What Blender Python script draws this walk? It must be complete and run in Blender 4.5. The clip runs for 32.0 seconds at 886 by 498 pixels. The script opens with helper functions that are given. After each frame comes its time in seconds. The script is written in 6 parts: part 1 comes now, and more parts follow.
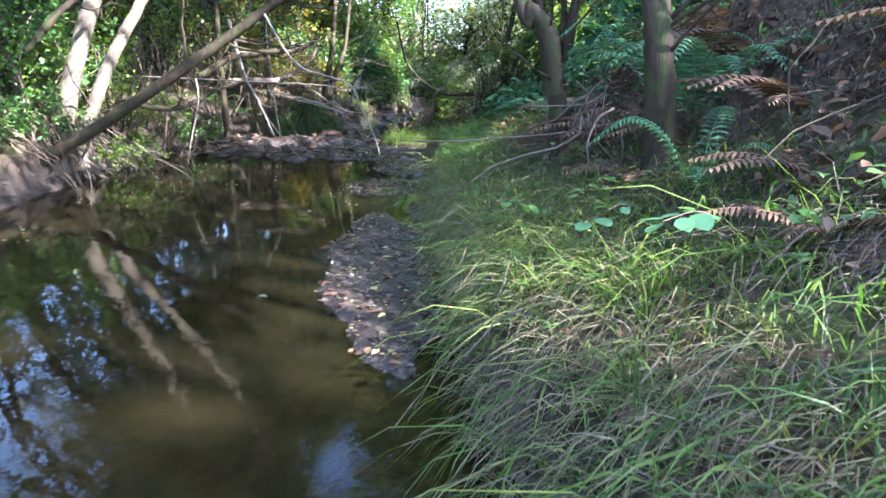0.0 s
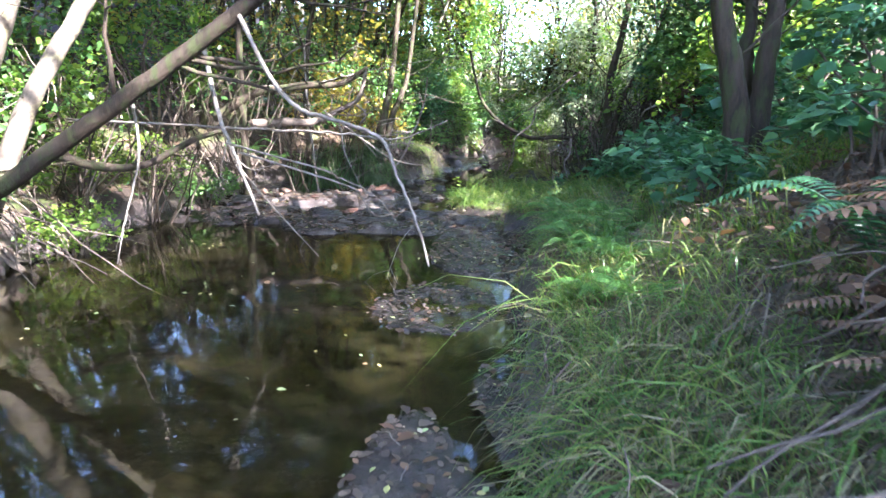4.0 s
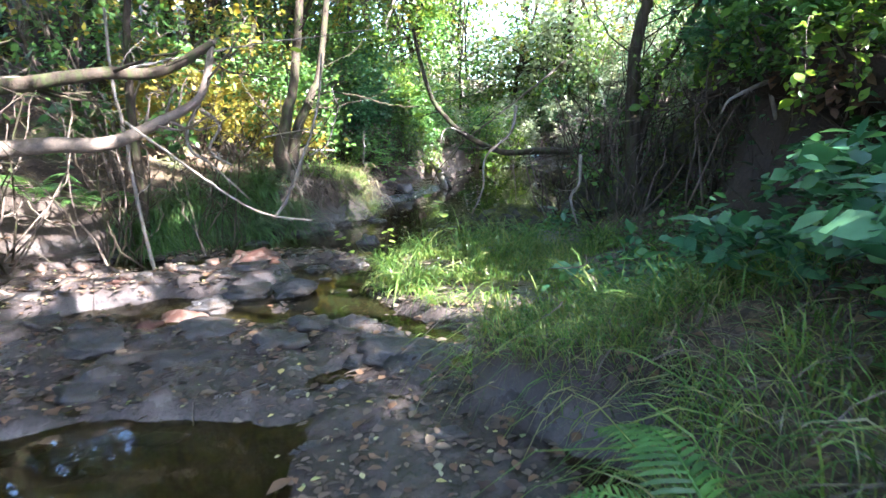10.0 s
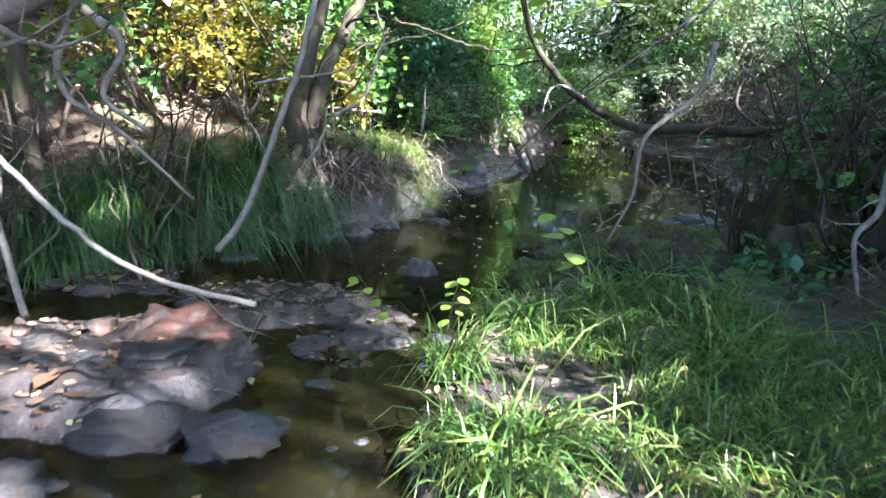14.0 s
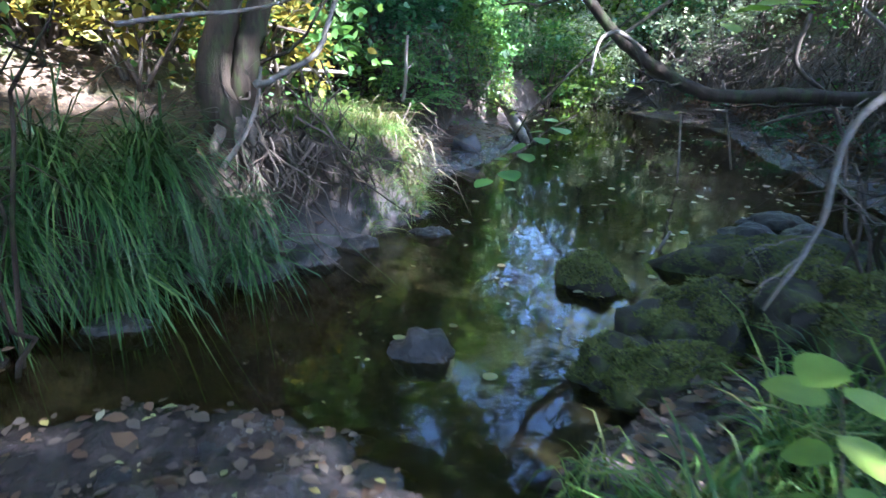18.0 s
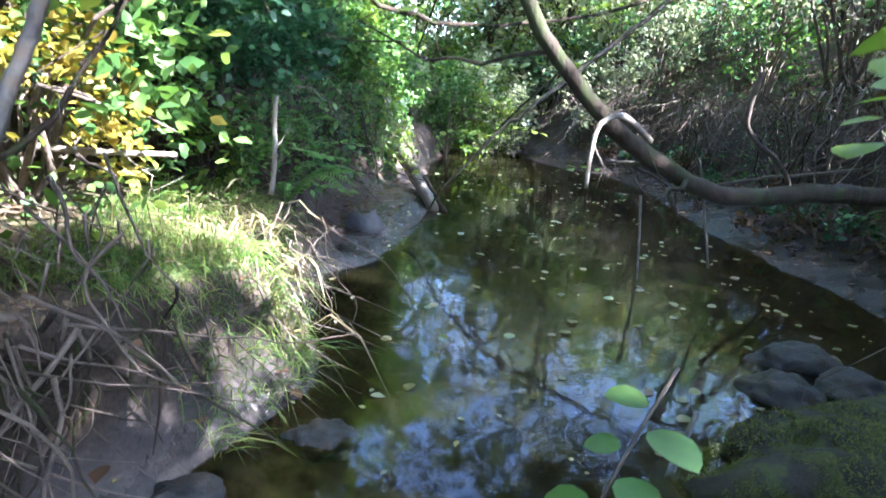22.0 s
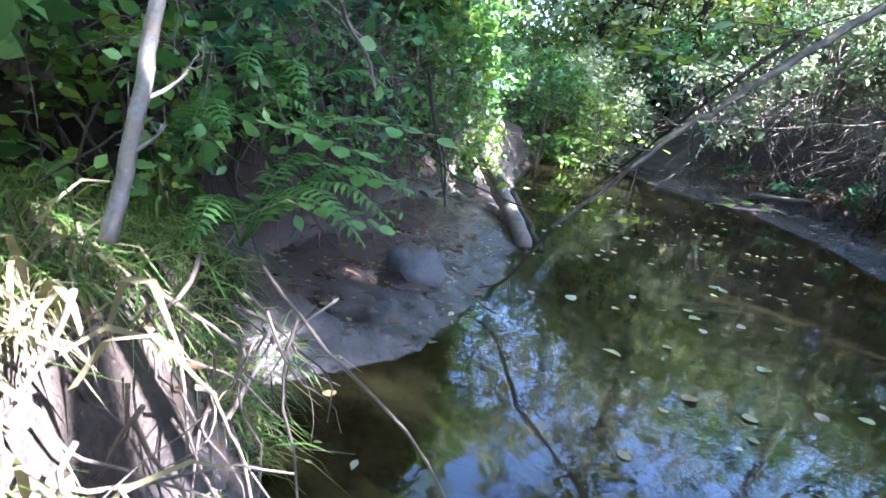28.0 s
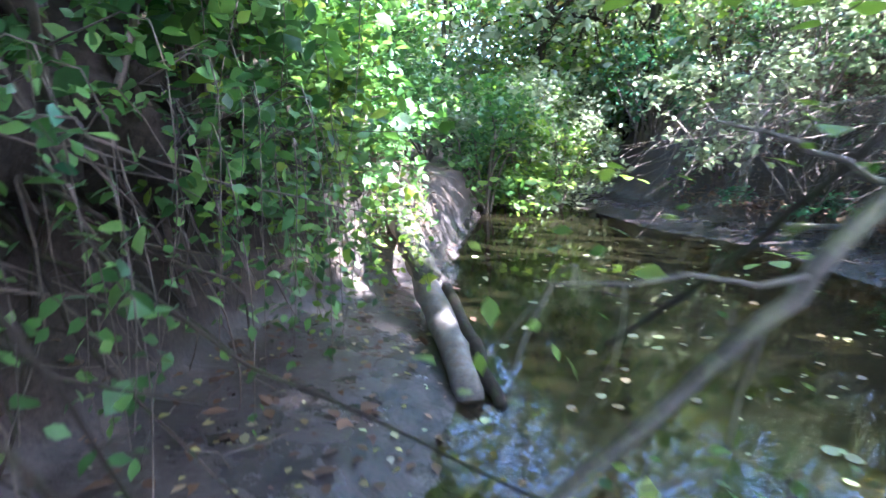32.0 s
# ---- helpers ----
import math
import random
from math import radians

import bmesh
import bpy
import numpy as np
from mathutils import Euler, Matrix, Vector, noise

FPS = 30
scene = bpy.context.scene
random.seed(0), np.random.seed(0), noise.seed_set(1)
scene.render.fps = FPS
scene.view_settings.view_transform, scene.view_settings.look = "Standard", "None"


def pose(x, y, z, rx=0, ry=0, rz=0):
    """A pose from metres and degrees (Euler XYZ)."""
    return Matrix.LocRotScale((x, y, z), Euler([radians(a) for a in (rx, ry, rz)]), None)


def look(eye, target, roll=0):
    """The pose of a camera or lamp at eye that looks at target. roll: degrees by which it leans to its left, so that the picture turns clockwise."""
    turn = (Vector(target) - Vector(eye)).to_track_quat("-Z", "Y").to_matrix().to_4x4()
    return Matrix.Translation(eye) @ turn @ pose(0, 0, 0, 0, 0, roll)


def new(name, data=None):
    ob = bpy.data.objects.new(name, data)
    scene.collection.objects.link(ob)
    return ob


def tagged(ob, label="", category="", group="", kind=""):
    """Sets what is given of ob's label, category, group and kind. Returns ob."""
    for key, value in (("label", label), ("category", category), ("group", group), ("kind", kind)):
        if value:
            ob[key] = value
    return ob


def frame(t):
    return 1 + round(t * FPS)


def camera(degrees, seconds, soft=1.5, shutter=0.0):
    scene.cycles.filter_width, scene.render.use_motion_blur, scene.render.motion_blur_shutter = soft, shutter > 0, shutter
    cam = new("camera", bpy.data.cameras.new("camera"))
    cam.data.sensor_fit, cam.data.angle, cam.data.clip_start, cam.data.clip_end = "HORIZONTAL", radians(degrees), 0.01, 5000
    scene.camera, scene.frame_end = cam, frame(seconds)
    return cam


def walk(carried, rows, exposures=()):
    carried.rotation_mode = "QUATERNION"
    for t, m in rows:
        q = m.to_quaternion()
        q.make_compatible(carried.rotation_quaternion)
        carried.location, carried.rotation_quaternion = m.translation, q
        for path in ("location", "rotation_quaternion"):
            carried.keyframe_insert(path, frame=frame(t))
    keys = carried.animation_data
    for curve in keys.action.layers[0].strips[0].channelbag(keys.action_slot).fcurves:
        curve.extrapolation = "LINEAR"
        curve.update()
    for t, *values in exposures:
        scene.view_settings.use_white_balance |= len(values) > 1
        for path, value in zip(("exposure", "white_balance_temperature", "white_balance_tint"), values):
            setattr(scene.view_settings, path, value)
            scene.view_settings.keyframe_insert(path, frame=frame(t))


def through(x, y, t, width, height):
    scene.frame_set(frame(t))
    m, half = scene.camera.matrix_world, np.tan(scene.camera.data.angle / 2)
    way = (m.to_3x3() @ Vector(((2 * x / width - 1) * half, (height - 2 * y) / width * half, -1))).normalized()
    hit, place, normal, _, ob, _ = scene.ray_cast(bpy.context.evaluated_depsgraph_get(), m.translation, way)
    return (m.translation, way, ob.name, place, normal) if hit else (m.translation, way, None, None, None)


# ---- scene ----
# ---------------------------------------------------------------- camera
cam = camera(74.7, 32.0, soft=1.5, shutter=0.3)
PATH = [
    (0, (-0.298, -3.502, 1.319), (-0.025, -1.601, 0.763), 0.9),
    (0.5, (-0.219, -3.236, 1.341), (0.084, -1.335, 0.802), 1.1),
    (1, (-0.135, -2.763, 1.37), (0.106, -0.85, 0.84), 0.5),
    (1.5, (-0.084, -2.411, 1.336), (0.087, -0.484, 0.828), 0.3),
    (2, (-0.007, -2.081, 1.387), (0.088, -0.142, 0.904), -0.5),
    (2.5, (-0.062, -1.643, 1.36), (0.001, 0.308, 0.925), -0.8),
    (4.5, (-0.07, 0.118, 1.426), (-0.04, 2.066, 0.975), 1.3),
    (5, (-0.107, 0.455, 1.485), (-0.136, 2.402, 1.028), 1.2),
    (5.5, (-0.105, 0.823, 1.476), (-0.257, 2.763, 1.015), 0.8),
    (6, (-0.102, 1.095, 1.473), (-0.25, 3.034, 1.007), 0.7),
    (6.5, (-0.097, 1.477, 1.529), (-0.14, 3.423, 1.07), -0.1),
    (7, (0.0, 1.814, 1.489), (0.012, 3.757, 1.013), -0.4),
    (7.5, (0.147, 2.156, 1.479), (0.23, 4.09, 0.979), 0.2),
    (8, (0.18, 2.49, 1.461), (0.335, 4.428, 0.99), 0.6),
    (8.5, (0.254, 2.756, 1.448), (0.407, 4.698, 0.996), 0.6),
    (9, (0.505, 3.154, 1.408), (0.614, 5.102, 0.971), 0.0),
    (9.5, (0.561, 3.434, 1.374), (0.658, 5.386, 0.951), -0.4),
    (10, (0.484, 3.953, 1.358), (0.623, 5.905, 0.947), -1.1),
    (10.5, (0.518, 4.165, 1.401), (0.761, 6.102, 0.966), 0.5),
    (11, (0.613, 4.469, 1.363), (0.828, 6.409, 0.927), 0.7),
    (11.5, (0.532, 4.993, 1.348), (0.664, 6.945, 0.933), 1.0),
    (12, (0.52, 5.38, 1.391), (0.59, 7.334, 0.967), 0.6),
    (12.5, (0.549, 5.837, 1.312), (0.513, 7.786, 0.865), 0.5),
    (13, (0.562, 6.236, 1.241), (0.512, 8.171, 0.738), 0.7),
    (13.5, (0.398, 6.621, 1.241), (0.359, 8.547, 0.704), 0.9),
    (14, (0.34, 6.942, 1.246), (0.291, 8.873, 0.727), 1.7),
    (14.5, (0.317, 7.29, 1.272), (0.287, 9.233, 0.799), 1.3),
    (15, (0.262, 7.469, 1.342), (0.46, 9.413, 0.916), 1.9),
    (15.5, (0.314, 7.574, 1.377), (0.833, 9.461, 0.963), 3.3),
    (17.5, (0.400, 8.160, 1.255), (0.496, 10.062, 0.640), 1.3),
    (18, (0.067, 8.717, 1.204), (0.136, 10.609, 0.559), 1.6),
    (18.5, (-0.006, 9.076, 1.252), (0.051, 10.973, 0.62), 2.9),
    (19, (0.006, 9.518, 1.358), (0.155, 11.405, 0.713), 3.7),
    (19.5, (-0.096, 9.851, 1.354), (0.319, 11.728, 0.803), 3.1),
    (20, (-0.167, 10.208, 1.531), (0.351, 12.083, 1.067), 2.9),
    (20.5, (-0.087, 10.282, 1.557), (0.486, 12.16, 1.172), 3.6),
    (21, (0.017, 10.397, 1.581), (0.52, 12.3, 1.23), 4.1),
    (21.5, (0.102, 10.382, 1.481), (0.593, 12.278, 1.078), 5.0),
    (22, (0.091, 10.437, 1.42), (0.533, 12.311, 0.879), 2.9),
    (22.5, (-0.140, 10.750, 1.060), (0.337, 12.590, 0.410), 3.4),
    (23, (-0.079, 11.156, 1.043), (0.69, 12.875, 0.37), 7.5),
    (23.5, (0.005, 11.182, 1.171), (1.024, 12.781, 0.535), 9.9),
    (24, (0.082, 11.352, 1.066), (1.258, 12.848, 0.451), 10.2),
    (24.5, (0.138, 11.455, 1.104), (1.449, 12.847, 0.518), 11.7),
    (26.5, (0.283, 12.227, 1.22), (1.328, 13.844, 0.678), 7.9),
    (27, (0.307, 12.325, 1.193), (1.107, 14.069, 0.628), 9.2),
    (27.5, (0.357, 12.531, 1.102), (0.769, 14.399, 0.519), 8.9),
    (28, (0.363, 12.652, 1.152), (0.583, 14.563, 0.605), 7.8),
    (28.5, (0.377, 12.807, 1.176), (0.564, 14.733, 0.672), 6.0),
    (29, (0.436, 13.131, 1.137), (0.617, 15.058, 0.632), 5.2),
    (29.5, (0.501, 13.341, 1.133), (0.717, 15.272, 0.656), 5.3),
    (30, (0.508, 13.502, 1.214), (0.791, 15.438, 0.8), 4.3),
    (30.5, (0.62, 13.654, 1.194), (0.968, 15.58, 0.785), 4.6),
    (31, (0.877, 13.915, 1.16), (1.319, 15.822, 0.749), 4.1),
    (31.5, (0.949, 14.053, 1.121), (1.397, 15.958, 0.709), 4.5),
    (32, (0.978, 14.678, 1.162), (1.3, 16.61, 0.76), 1.1),
]
walk(cam, [(t, look(eye, target, roll)) for t, eye, target, roll in PATH],
     exposures=[(0, 3.75, 5450, 18), (6, 4.4, 5550, 16), (12, 4.3, 5450, 14), (18, 4.1, 4850, 15), (23, 4.5, 5300, 18), (27, 4.65, 5000, 21), (32, 4.85, 5000, 19)])

# ---------------------------------------------------------------- sky and sun
SUN = Vector((0.62, -0.48, 0.62)).normalized()
world = bpy.data.worlds.new("sky")
scene.world = world
world.use_nodes = True
wn = world.node_tree
sky = wn.nodes.new("ShaderNodeTexSky")
sky.sky_type = 'NISHITA'
sky.sun_disc = False
sky.dust_density = 1.6
sky.sun_elevation = math.asin(SUN.z)
sky.sun_rotation = math.atan2(SUN.x, SUN.y)
wn.links.new(sky.outputs[0], wn.nodes["Background"].inputs[0])
wn.nodes["Background"].inputs[1].default_value = 0.15
sun_data = bpy.data.lights.new("sun", 'SUN')
sun_data.energy = 5.0
sun_data.angle = radians(0.6)
sun_data.color = (1.0, 0.93, 0.80)
sun = new("sun", sun_data)
sun.rotation_euler = SUN.to_track_quat('Z', 'Y').to_euler()
sun.location = (12, -10, 14)

# ---------------------------------------------------------------- materials
def mat(name):
    m = bpy.data.materials.new(name)
    m.use_nodes = True
    nt = m.node_tree
    nt.nodes.clear()
    out = nt.nodes.new("ShaderNodeOutputMaterial")
    return m, nt, out


def node(nt, kind, values=(), **links):
    n = nt.nodes.new(kind)
    for k, v in values:
        n.inputs[k].default_value = v
    for k, v in links.items():
        nt.links.new(v, n.inputs[k.replace("_", " ")])
    return n


def ramp(nt, fac, stops):
    r = nt.nodes.new("ShaderNodeValToRGB")
    el = r.color_ramp.elements
    while len(el) < len(stops):
        el.new(0.5)
    for e, (p, c) in zip(el, stops):
        e.position, e.color = p, (*c, 1)
    nt.links.new(fac, r.inputs[0])
    return r.outputs[0]


def noise_tex(nt, scale, detail=4.0, rough=0.55, vec=None):
    n = node(nt, "ShaderNodeTexNoise", [("Scale", scale), ("Detail", detail), ("Roughness", rough)])
    if vec is not None:
        nt.links.new(vec, n.inputs["Vector"])
    return n.outputs["Fac"]


def mixc(nt, fac, a, b, mode='MIX'):
    m = nt.nodes.new("ShaderNodeMix")
    m.data_type, m.blend_type = 'RGBA', mode
    for sock, v in ((m.inputs[0], fac), (m.inputs[6], a), (m.inputs[7], b)):
        if isinstance(v, (int, float)):
            sock.default_value = v
        elif isinstance(v, tuple):
            sock.default_value = (*v, 1)
        else:
            nt.links.new(v, sock)
    return m.outputs[2]


def mathn(nt, op, a, b=0.0, clamp=False):
    m = nt.nodes.new("ShaderNodeMath")
    m.operation, m.use_clamp = op, clamp
    for sock, v in ((m.inputs[0], a), (m.inputs[1], b)):
        if isinstance(v, (int, float)):
            sock.default_value = v
        else:
            nt.links.new(v, sock)
    return m.outputs[0]


def bump(nt, height, strength, dist):
    b = node(nt, "ShaderNodeBump", [("Strength", strength), ("Distance", dist)], Height=height)
    return b.outputs[0]


def position(nt):
    return nt.nodes.new("ShaderNodeNewGeometry").outputs["Position"]


def surface(name, dark, light, scale, rough=(0.6, 0.9), bump_d=0.01, fine=6.0, third=None, stretch=None, spec=0.4):
    """Two-scale mottled surface: broad stains and fine grain, with relief."""
    m, nt, out = mat(name)
    vec = nt.nodes.new("ShaderNodeTexCoord").outputs["Object"]
    if stretch:
        mp = node(nt, "ShaderNodeMapping", [("Scale", stretch)], Vector=vec)
        vec = mp.outputs[0]
    big, small = noise_tex(nt, scale, 3, 0.6, vec), noise_tex(nt, scale * fine, 6, 0.7, vec)
    f = mathn(nt, 'ADD', mathn(nt, 'MULTIPLY', big, 0.55), mathn(nt, 'MULTIPLY', small, 0.45))
    col = ramp(nt, f, [(0.36, dark), (0.64, light)])
    if third:
        spots = ramp(nt, noise_tex(nt, scale * 1.7, 4, 0.65, vec), [(0.50, (0, 0, 0)), (0.60, (1, 1, 1))])
        col = mixc(nt, spots, col, third)
    info = nt.nodes.new("ShaderNodeObjectInfo")
    col = mixc(nt, 0.35, col, mixc(nt, info.outputs["Random"], (0.35, 0.35, 0.35), (1.0, 1.0, 1.0)), 'MULTIPLY')
    b = node(nt, "ShaderNodeBsdfPrincipled", [("Specular IOR Level", spec)], Base_Color=col,
             Normal=bump(nt, f, 0.9, bump_d))
    nt.links.new(ramp(nt, small, [(0.3, (rough[0],) * 3), (0.7, (rough[1],) * 3)]), b.inputs["Roughness"])
    nt.links.new(b.outputs[0], out.inputs[0])
    return m


def leaf_mat(name, stops, through=0.35, gloss=0.45, tint=(1.25, 1.3, 0.7)):
    """Thin leaf: shade of its own for every leaf, light comes through from the back."""
    m, nt, out = mat(name)
    isl = nt.nodes.new("ShaderNodeNewGeometry").outputs["Random Per Island"]
    info = nt.nodes.new("ShaderNodeObjectInfo").outputs["Random"]
    f = mathn(nt, 'ADD', mathn(nt, 'MULTIPLY', isl, 0.85), mathn(nt, 'MULTIPLY', info, 0.15))
    n = len(stops) - 1
    stops = [tuple(v * (0.6, 0.85, 1.1, 1.3, 1.0, 1.0)[i] for v in c) for i, c in enumerate(stops)]
    col = ramp(nt, f, [(i / n, c) for i, c in enumerate(stops)])
    blot = noise_tex(nt, 14, 3, 0.6, nt.nodes.new("ShaderNodeTexCoord").outputs["Object"])
    col = mixc(nt, 0.5, col, ramp(nt, blot, [(0.3, (0.42, 0.42, 0.38)), (0.7, (1, 1, 1))]), 'MULTIPLY')
    b = node(nt, "ShaderNodeBsdfPrincipled", [("Roughness", gloss), ("Specular IOR Level", 0.45)], Base_Color=col)
    tcol = mixc(nt, 1.0, col, tint, 'MULTIPLY')
    t = node(nt, "ShaderNodeBsdfTranslucent", Color=tcol)
    mx = node(nt, "ShaderNodeMixShader", [(0, through)])
    nt.links.new(b.outputs[0], mx.inputs[1])
    nt.links.new(t.outputs[0], mx.inputs[2])
    nt.links.new(mx.outputs[0], out.inputs[0])
    return m


def ground_mat():
    """Wet mud beside the water, leaf litter and moss on the banks, shade tinted into steep soil."""
    m, nt, out = mat("ground")
    pos = position(nt)
    z = nt.nodes.new("ShaderNodeSeparateXYZ")
    nt.links.new(pos, z.inputs[0])
    big, mid, fine = noise_tex(nt, 0.9, 4, 0.6, pos), noise_tex(nt, 6, 5, 0.65, pos), noise_tex(nt, 45, 5, 0.7, pos)
    mud = ramp(nt, mathn(nt, 'ADD', mathn(nt, 'MULTIPLY', mid, 0.6), mathn(nt, 'MULTIPLY', fine, 0.4)),
               [(0.34, (0.016, 0.0125, 0.0125)), (0.5, (0.046, 0.036, 0.034)), (0.66, (0.090, 0.070, 0.064))])
    vo = node(nt, "ShaderNodeTexVoronoi", [("Scale", 38.0), ("Randomness", 1.0)], Vector=pos)
    bits = ramp(nt, node(nt, "ShaderNodeSeparateColor", Color=vo.outputs["Color"]).outputs[0],
                [(0.0, (0.040, 0.025, 0.016)), (0.45, (0.085, 0.053, 0.033)), (0.8, (0.14, 0.09, 0.055)), (1.0, (0.22, 0.15, 0.09))])
    soil = mixc(nt, ramp(nt, fine, [(0.35, (0, 0, 0)), (0.6, (1, 1, 1))]), (0.034, 0.023, 0.015), bits)
    moss = ramp(nt, fine, [(0.3, (0.030, 0.045, 0.010)), (0.7, (0.085, 0.115, 0.028))])
    soil = mixc(nt, ramp(nt, big, [(0.52, (0, 0, 0)), (0.64, (0.8, 0.8, 0.8))]), soil, moss)
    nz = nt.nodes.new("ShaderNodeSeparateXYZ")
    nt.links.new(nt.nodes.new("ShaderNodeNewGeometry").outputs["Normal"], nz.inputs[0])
    # bare earth on steep faces, darkened in colour to stand in for bank shade
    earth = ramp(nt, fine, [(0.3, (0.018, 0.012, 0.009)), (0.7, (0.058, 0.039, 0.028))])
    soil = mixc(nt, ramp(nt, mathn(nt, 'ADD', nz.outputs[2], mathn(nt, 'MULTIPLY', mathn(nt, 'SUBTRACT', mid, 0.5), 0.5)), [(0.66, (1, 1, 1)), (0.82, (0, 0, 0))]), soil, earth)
    lift = mathn(nt, 'ADD', z.outputs[2], mathn(nt, 'MULTIPLY', mathn(nt, 'SUBTRACT', mid, 0.5), 0.35))
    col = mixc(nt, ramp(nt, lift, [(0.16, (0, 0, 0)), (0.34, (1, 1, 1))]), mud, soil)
    rough = ramp(nt, lift, [(0.0, (0.16,) * 3), (0.12, (0.30,) * 3), (0.28, (0.85,) * 3)])
    hgt = mathn(nt, 'ADD', mid, mathn(nt, 'MULTIPLY', fine, 0.5))
    b = node(nt, "ShaderNodeBsdfPrincipled", [("Specular IOR Level", 0.4)], Base_Color=col, Roughness=rough,
             Normal=bump(nt, hgt, 0.8, 0.02))
    nt.links.new(b.outputs[0], out.inputs[0])
    return m


def water_mat():
    """Silty brown creek water: mirror by Fresnel, the bed seen dimly through it."""
    m, nt, out = mat("water")
    pos = position(nt)
    mp = node(nt, "ShaderNodeMapping", [("Scale", (1.0, 0.55, 1.0))], Vector=pos)
    w = mathn(nt, 'ADD', mathn(nt, 'MULTIPLY', noise_tex(nt, 2.6, 2, 0.5, mp.outputs[0]), 1.0),
              mathn(nt, 'MULTIPLY', noise_tex(nt, 24, 2, 0.5, mp.outputs[0]), 0.10))
    nrm = bump(nt, w, 0.25, 0.02)
    fres = node(nt, "ShaderNodeFresnel", [("IOR", 1.34)], Normal=nrm)
    tr = node(nt, "ShaderNodeBsdfTransparent", [("Color", (0.56, 0.49, 0.28, 1))])
    gl = node(nt, "ShaderNodeBsdfGlossy", [("Roughness", 0.008)], Normal=nrm)
    silt = node(nt, "ShaderNodeBsdfDiffuse", Color=ramp(nt, noise_tex(nt, 0.8, 3, 0.6, pos), [(0.35, (0.050, 0.046, 0.020)), (0.65, (0.085, 0.074, 0.034))]))
    body = node(nt, "ShaderNodeMixShader", [(0, 0.11)])
    nt.links.new(tr.outputs[0], body.inputs[1])
    nt.links.new(silt.outputs[0], body.inputs[2])
    mx = nt.nodes.new("ShaderNodeMixShader")
    nt.links.new(mathn(nt, 'MULTIPLY', fres.outputs[0], 1.0, True), mx.inputs[0])
    nt.links.new(body.outputs[0], mx.inputs[1])
    nt.links.new(gl.outputs[0], mx.inputs[2])
    nt.links.new(mx.outputs[0], out.inputs[0])
    return m


GROUND, WATER = ground_mat(), water_mat()
BARK = surface("bark", (0.014, 0.010, 0.0075), (0.066, 0.047, 0.034), 9, bump_d=0.03, stretch=(1, 1, 0.25), third=(0.040, 0.045, 0.018), spec=0.15)
BARK_PALE = surface("pale_bark", (0.045, 0.034, 0.026), (0.155, 0.123, 0.096), 7, bump_d=0.012, third=(0.16, 0.14, 0.08))
DEADWOOD = surface("dead_wood", (0.070, 0.057, 0.048), (0.235, 0.205, 0.18), 14, bump_d=0.006, third=(0.16, 0.12, 0.088))
ROOT = surface("root", (0.040, 0.029, 0.022), (0.165, 0.122, 0.094), 12, bump_d=0.008)
ROCK_WET = surface("wet_rock", (0.014, 0.013, 0.014), (0.062, 0.056, 0.057), 6, rough=(0.22, 0.6), bump_d=0.035, fine=8, third=(0.052, 0.038, 0.029))
ROCK_RED = surface("red_mudstone", (0.040, 0.016, 0.010), (0.11, 0.044, 0.028), 6, bump_d=0.03, third=(0.11, 0.08, 0.065))
MOSS_ROCK = surface("mossy_rock", (0.012, 0.011, 0.008), (0.062, 0.050, 0.034), 5, bump_d=0.05, fine=14, third=(0.075, 0.088, 0.020))
GREEN = leaf_mat("green_leaf", [(0.034, 0.088, 0.022), (0.062, 0.145, 0.036), (0.095, 0.19, 0.046), (0.14, 0.22, 0.055)])
DEEP = leaf_mat("deep_green_leaf", [(0.030, 0.092, 0.048), (0.052, 0.145, 0.075), (0.075, 0.18, 0.088), (0.115, 0.21, 0.095)], 0.42, 0.38)
LIME = leaf_mat("lime_leaf", [(0.07, 0.14, 0.022), (0.11, 0.20, 0.03), (0.17, 0.26, 0.04), (0.24, 0.27, 0.05)], 0.5)
YELLOW = leaf_mat("yellow_leaf", [(0.13, 0.15, 0.03), (0.23, 0.20, 0.035), (0.33, 0.23, 0.04), (0.10, 0.14, 0.03)], 0.45)
BROWN_LEAF = leaf_mat("brown_leaf", [(0.055, 0.030, 0.018), (0.105, 0.055, 0.031), (0.155, 0.088, 0.048), (0.075, 0.038, 0.023)], 0.15, 0.7)
FALLEN = leaf_mat("fallen_leaf", [(0.34, 0.31, 0.17), (0.42, 0.40, 0.27), (0.45, 0.36, 0.12), (0.22, 0.28, 0.12), (0.28, 0.17, 0.09), (0.46, 0.46, 0.38)], 0.2, 0.35)
# haze and back light of the far foliage are put into this leaf colour
PALE_HAZE = leaf_mat("pale_haze_leaf", [(0.16, 0.225, 0.115), (0.25, 0.295, 0.175), (0.34, 0.355, 0.235), (0.135, 0.19, 0.095)], 0.5, 0.4, (1.15, 1.15, 0.9))
FERN = leaf_mat("fern_leaf", [(0.055, 0.135, 0.032), (0.085, 0.195, 0.045), (0.115, 0.235, 0.055), (0.16, 0.26, 0.07)], 0.5, 0.4)
GRASS = leaf_mat("grass", [(0.060, 0.078, 0.026), (0.072, 0.145, 0.034), (0.105, 0.190, 0.042), (0.17, 0.22, 0.055), (0.25, 0.22, 0.10)], 0.5, 0.4)
SEDGE = leaf_mat("sedge", [(0.026, 0.07, 0.022), (0.046, 0.11, 0.030), (0.072, 0.14, 0.036), (0.13, 0.17, 0.055)], 0.3, 0.35)
